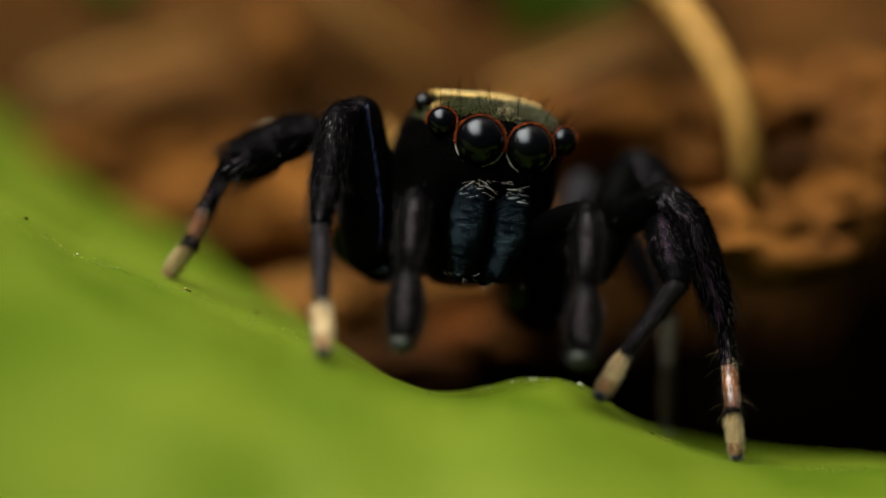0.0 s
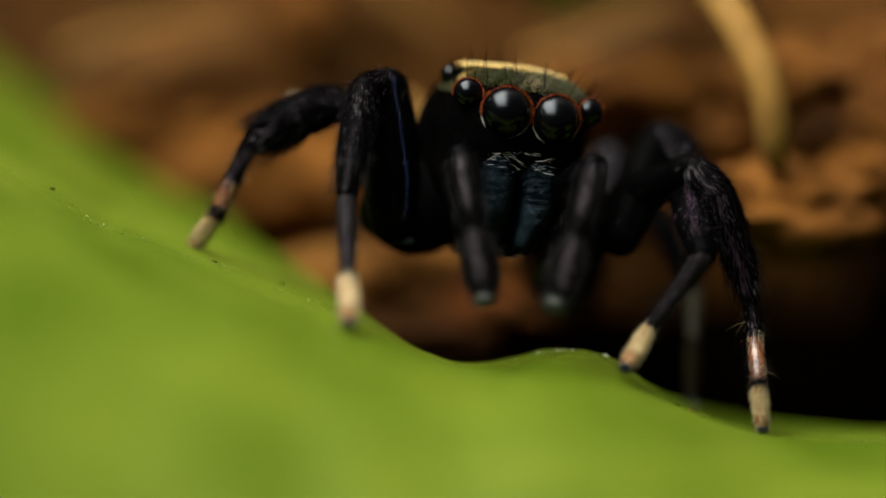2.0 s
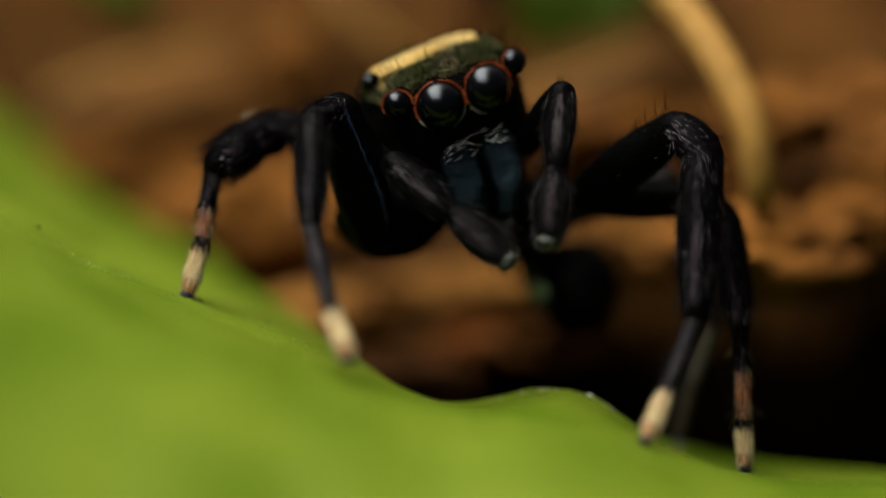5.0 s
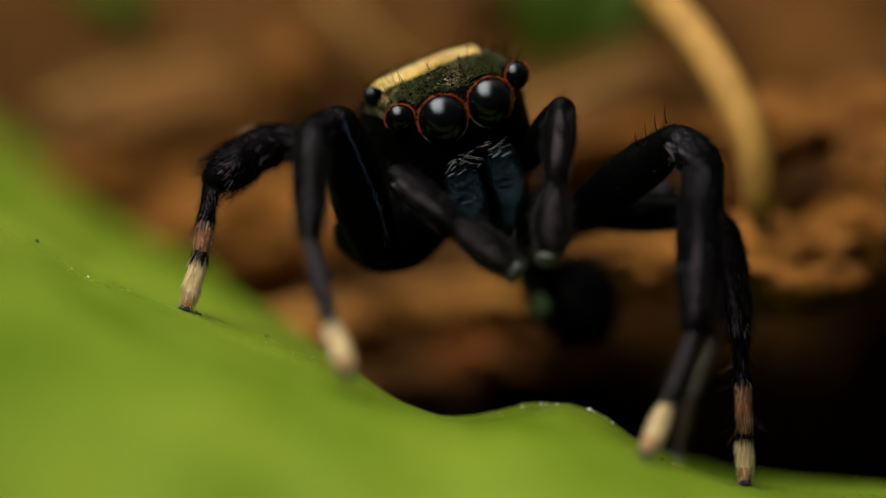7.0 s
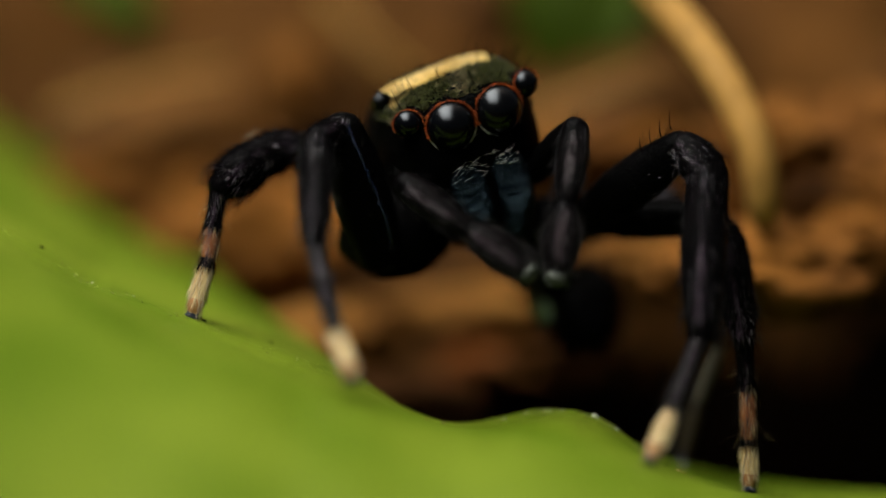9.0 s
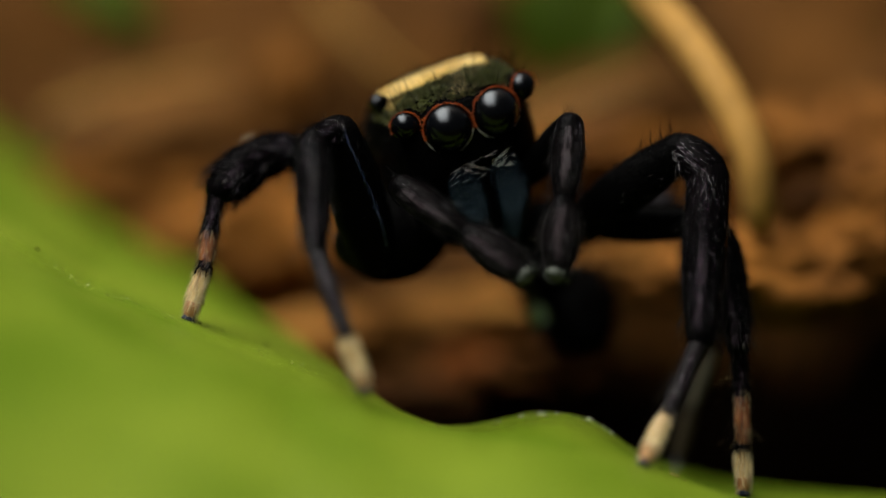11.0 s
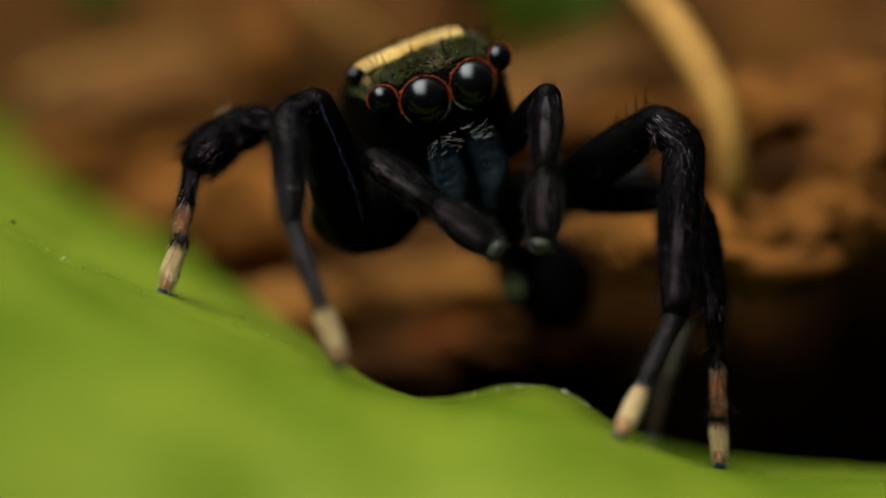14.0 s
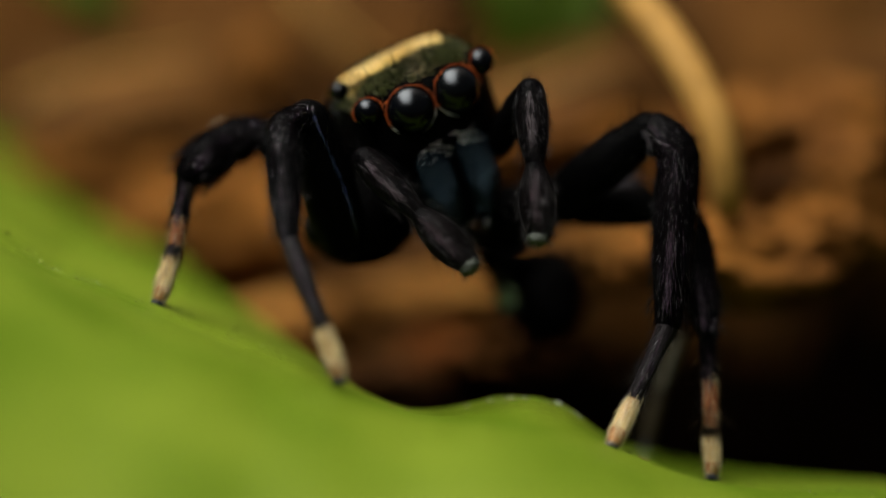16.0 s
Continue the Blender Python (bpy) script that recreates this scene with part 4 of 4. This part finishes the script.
def make_palp():
    femur = segment("palp_femur", 1.15, (0.15, 0.2, 0.2, 0.15), CUTICLE, HAIR_BLACK, 160, 0.1)
    tibia = segment("palp_tibia", 1.0, (0.17, 0.21, 0.19, 0.12), PALP_GREY, HAIR_BLACK, 700, 0.12, "grey-brown hairy palp joint", loose=0.5, thick=0.0026)
    club = segment("palp_club", 0.92, (0.12, 0.2, 0.24, 0.22, 0.14), PALP_GREY, HAIR_PALE, 500, 0.12, "hairy palp end", loose=0.5, thick=0.0026)
    for bone, length, r in ((tibia, 1.0, 0.2), (club, 0.9, 0.235)):
        # long narrow highlight of each palp joint, painted with paler flat hairs
        roots, ways = [], []
        for _ in range(100):
            a, f = -math.pi / 2 + rng.normal(0.1, 0.12), rng.uniform(0.1, 0.75)
            roots.append((r * math.cos(a), r * math.sin(a), f * length))
            ways.append((0.1 * math.cos(a) + rng.normal(0, 0.08), 0.05 * math.sin(a), 1.0))
        tagged(part("pale_fur", *hairs(roots, ways, rng.uniform(0.08, 0.26, 100), 0.003), PALP_SHEEN, bone), kind="stuff")
    for bone, length, r in ((femur, 1.1, 0.18), (tibia, 1.0, 0.19), (club, 0.9, 0.22)):
        a, f = rng.uniform(0, 6.28, 160), rng.uniform(0.03, 0.97, 160)
        roots = [(0.9 * r * math.cos(q), 0.9 * r * math.sin(q), g * length) for q, g in zip(a, f)]
        ways = [(math.cos(q) + rng.normal(0, 0.25), math.sin(q) + rng.normal(0, 0.25), rng.uniform(0.4, 2.0)) for q in a]
        tagged(part("outer_fur", *hairs(roots, ways, rng.uniform(0.08, 0.24, 160), 0.0018, (0, 0, 0.35), 4), HAIR_GREY if bone is club else HAIR_BLACK, bone, "loose dark fur"), kind="stuff")
    for bone, length, r in ((tibia, 1.0, 0.19), (club, 0.9, 0.23)):
        a, f = rng.normal(-math.pi / 2, 1.1, 110), rng.uniform(0.05, 1.0, 110)
        roots = [(r * math.cos(q), r * math.sin(q), g * length) for q, g in zip(a, f)]
        ways = [(math.cos(q) + rng.normal(0, 0.4), math.sin(q) + rng.normal(0, 0.4), rng.uniform(0.6, 2.4)) for q in a]
        tagged(part("fine_fur", *hairs(roots, ways, rng.uniform(0.08, 0.22, 110), 0.0012, (0, 0, 0.3), 4), HAIR_VEIL, bone, "fine pale fur"), kind="stuff")
        # palp glints, again as pale hairs facing the camera
        a, f = rng.normal(-math.pi / 2, 0.4, 26), rng.uniform(0.02, 0.8, 26)
        roots = [(1.02 * r * math.cos(q), 1.02 * r * math.sin(q), g * length) for q, g in zip(a, f)]
        tagged(part("glint_hairs", *hairs(roots, [(rng.normal(0, 0.2), -0.15, 1.0) for _ in a], rng.uniform(0.03, 0.12, 26), 0.002), HAIR_GLINT, bone, "scattered silvery scales"), kind="stuff")
    top = [((rng.normal(0, 0.06), rng.normal(0, 0.06), 0.02), (rng.normal(0, 0.25), rng.normal(0, 0.25), -1.0), rng.uniform(0.24, 0.38)) for _ in range(12)]
    tagged(part("knee_fur", *hairs(*zip(*top), 0.006), HAIR_BLACK, tibia), kind="stuff")
    end = [((rng.normal(0, 0.07), rng.normal(0, 0.07), rng.uniform(0.84, 1.0)), (rng.normal(0, 0.6), rng.normal(0, 0.6), 1.0), rng.uniform(0.05, 0.14)) for _ in range(220)]
    part("palp_tip", *join(ball((0.02, -0.03, 0.94), (0.14, 0.14, 0.09), 14, 20, 0.25, 3), hairs(*zip(*end), 0.006)), PALP_TIP, club, "pale greenish tip")
    return femur, tibia, club


palps = [(make_palp(), PALP_RIGHT_LOW + PALP_RIGHT_HIGH, (-0.5, 0.3, -1.15)), (make_palp(), PALP_LEFT_LOW + PALP_LEFT_HIGH, (0.5, 0.3, -1.15))]


# ---- litter behind ----
def thing(name, mesh, mat, label, category, group=""):
    ob = part(name, *mesh, mat)
    return tagged(ob, label, category, group)


def blade(points, widths, thick=0.08, lean=(0, 0.4, 1), curl=0.25, n=7):
    """A curled leaf or bark strip with thickness along a line."""
    path = smooth_path(points, 8)
    ws = np.interp(np.linspace(0, 1, len(path)), np.linspace(0, 1, len(widths)), widths)
    verts, faces = [], []
    for layer in (0, 1):
        for i, p in enumerate(path):
            way = path[min(i + 1, len(path) - 1)] - path[max(i - 1, 0)]
            way = way / (np.linalg.norm(way) + 1e-12)
            side = np.cross(way, lean)
            side /= np.linalg.norm(side)
            face = np.cross(side, way)
            for k in range(n):
                f = 2 * k / (n - 1) - 1
                q = p + side * f * ws[i] + face * (curl * ws[i] * f * f - layer * thick)
                verts.append(q + 0.06 * ws[i] * noise.noise(Vector(q * 1.7)))
    m = len(path)
    for layer in (0, 1):
        o = layer * m * n
        for i in range(m - 1):
            for k in range(n - 1):
                q = (o + i * n + k, o + i * n + k + 1, o + (i + 1) * n + k + 1, o + (i + 1) * n + k)
                faces.append(q if layer else q[::-1])
    rim = [i * n for i in range(m)] + [(m - 1) * n + k for k in range(1, n)] + [i * n + n - 1 for i in range(m - 2, -1, -1)] + [k for k in range(n - 2, 0, -1)]
    o = m * n
    for a, b in zip(rim, rim[1:] + rim[:1]):
        faces.append((a, b, b + o, a + o))
    return verts, faces


stem_path = smooth_path([(2.12, 3, 4.04), (2.65, 2.7, 3.31), (3.15, 2.4, 2.72), (3.57, 2.1, 2.08), (3.87, 1.9, 1.4), (3.98, 1.95, 0.85), (4.0, 2.2, 0.42)], 8)
thing("dry_straw", tube(stem_path, np.interp(np.linspace(0, 1, len(stem_path)), (0, 0.5, 0.9, 1), (0.255, 0.245, 0.215, 0.165)), 16), STRAW, "pale curved dry straw leaning on the soil", "straw")

bit_path = smooth_path([(-0.69, 4.6, 1.25), (-0.58, 4.4, 0.88), (-0.41, 4.6, 0.37)], 8)
thing("straw_fragment", tube(bit_path, np.interp(np.linspace(0, 1, len(bit_path)), (0, 0.2, 0.8, 1), (0.08, 0.16, 0.15, 0.08)), 12), STRAW, "short broken piece of pale dry straw", "straw")

CLODS_NEAR_STRAW = [
    ((4.43, 2.9, -0.2), (1.15, 0.9, 0.6), CLOD, 1.3), ((3.56, 3.6, -0.21), (0.9, 0.8, 0.45), CLOD, 2.6), ((5.42, 3.7, 0.33), (0.9, 0.9, 0.6), CLOD, 3.2),
    ((4.52, 4.8, 1.4), (1.2, 1.0, 0.6), CLOD, 4.8), ((5.55, 4.9, 1.4), (0.9, 0.9, 0.7), CLOD, 6.1), ((3.83, 3, -0.53), (0.5, 0.5, 0.3), CLOD, 17.4),
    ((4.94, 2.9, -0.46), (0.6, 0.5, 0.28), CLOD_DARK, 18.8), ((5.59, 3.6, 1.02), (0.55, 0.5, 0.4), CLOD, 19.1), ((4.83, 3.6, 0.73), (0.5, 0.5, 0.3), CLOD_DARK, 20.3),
    ((3.7, 4.6, 0.81), (0.5, 0.5, 0.4), CLOD, 21.7)]
CLODS_UNDER_SPIDER = [
    ((0.34, 6, -0.77), (1.3, 0.8, 0.32), CLOD_PALE, 7.7), ((0.38, 5.4, -1.47), (0.5, 0.5, 0.33), CLOD_RED, 8.3), ((2.4, 5, -0.14), (1.1, 0.8, 0.4), CLOD_PALE, 9.9),
    ((-2.69, 7, 0.23), (1.3, 0.9, 0.75), CLOD, 11.2), ((-4.1, 7.6, 0.91), (1.2, 0.9, 0.45), CLOD, 12.5), ((2.06, 6.6, 1.39), (1.3, 0.8, 0.4), CLOD, 13.1),
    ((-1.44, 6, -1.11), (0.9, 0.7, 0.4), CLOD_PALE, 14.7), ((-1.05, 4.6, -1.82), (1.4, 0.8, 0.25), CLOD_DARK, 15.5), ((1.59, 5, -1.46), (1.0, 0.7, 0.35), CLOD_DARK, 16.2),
    ((-2.05, 7.7, 2.35), (0.36, 0.5, 0.5), CLOD, 23.4), ((0.65, 8.2, 3.15), (0.5, 0.5, 0.35), CLOD_DARK, 24.9)]
for at, size, mat, seed in CLODS_NEAR_STRAW + CLODS_UNDER_SPIDER:
    thing("soil_clod", ball(at, size, 30, 44, 0.42, 2.0, seed), mat, "crumbly dark brown clod of soil" if mat == CLOD_DARK else "crumbly rust-brown clod of soil", "clod", "clods on the bank")

LITTER = [
    ([(-5.3, 7.6, 1.82), (-4.16, 7.4, 2.26), (-2.9, 7.8, 2.5)], (0.5, 0.95, 0.6)),
    ([(-1.7, 8.4, 3.57), (-0.94, 8, 2.73), (0.12, 8, 1.9)], (0.25, 0.4, 0.3)),
    ([(0.87, 6.8, 1.76), (1.69, 6.6, 2.06), (2.81, 6.8, 2.51)], (0.4, 0.55, 0.35)),
    ([(4.55, 9, 2.91), (5.29, 8.6, 2.82), (6.37, 8.8, 3.05)], (0.3, 0.45, 0.3)),
]
for points, widths in LITTER:
    dead = tagged(new("dead_leaf"), "curled tan dead leaf lying on the soil", "dead leaf", "dead leaves on the bank")
    dead.matrix_world = TILT
    part("blade", *blade(points, widths, lean=(0.1, -0.8, 0.6)), DRY_LEAF, dead)
    rib = smooth_path([np.array(q) + (0, -0.05, 0.03) for q in points], 8)
    part("midrib", *tube(rib, np.linspace(0.07, 0.03, len(rib)), 8), STRAW, dead, "paler midrib")
for points, widths in (([(1.17, 7.6, 3.77), (1.47, 7.2, 3.08), (1.62, 7, 2.3)], (0.55, 0.62, 0.4)), ([(2.3, 7.6, 3.77), (2.07, 7.2, 3.16), (1.9, 7, 2.45)], (0.55, 0.5, 0.35)),
                       ([(-5.02, 8, 3.86), (-4.47, 7.6, 3.47), (-4.01, 7.4, 3.13)], (0.5, 0.4, 0.2)), ([(4.51, 8, 3.64), (5.24, 7.6, 3.32), (6.13, 7.4, 3.28)], (0.3, 0.3, 0.2))):
    thing("grass_blade", blade(points, widths, lean=(0.1, -0.8, 0.6)), GRASS, "dull green blade growing from the soil", "grass", "green blades on the bank")


# ---- what moves ----
def motions():
    walk(head, [(t, head_pose(at, roll, pitch, yaw)) for t, at, roll, pitch, yaw in HEAD])
    walk(abdomen, [(t, Matrix.Translation(Vector(p) * MM) @ pose(0, 0, 0, 12)) for t, p in ((0.0, ABDOMEN_A), (2.8, ABDOMEN_A), (3.25, ABDOMEN_B), (16.0, ABDOMEN_B))])
    for bones, rows in legs:
        for i, bone in enumerate(bones):
            walk(bone, [(t, bone_pose(joints[i], joints[i + 1])) for t, joints in rows])
    for (femur, tibia, club), rows, base in palps:
        femur_rows, tibia_rows, club_rows = [], [], []
        for t, knee, tip in rows:
            root = head_at(t) @ (Vector(base) * MM) / MM
            knee, tip = Vector(knee), Vector(tip)
            elbow = knee + (tip - knee).normalized() * 0.98 + Vector((0, -0.08, 0))
            femur_rows.append((t, bone_pose(knee, root)))
            tibia_rows.append((t, bone_pose(knee, elbow)))
            club_rows.append((t, bone_pose(elbow, tip)))
        walk(femur, femur_rows)
        walk(tibia, tibia_rows)
        walk(club, club_rows)


motions()
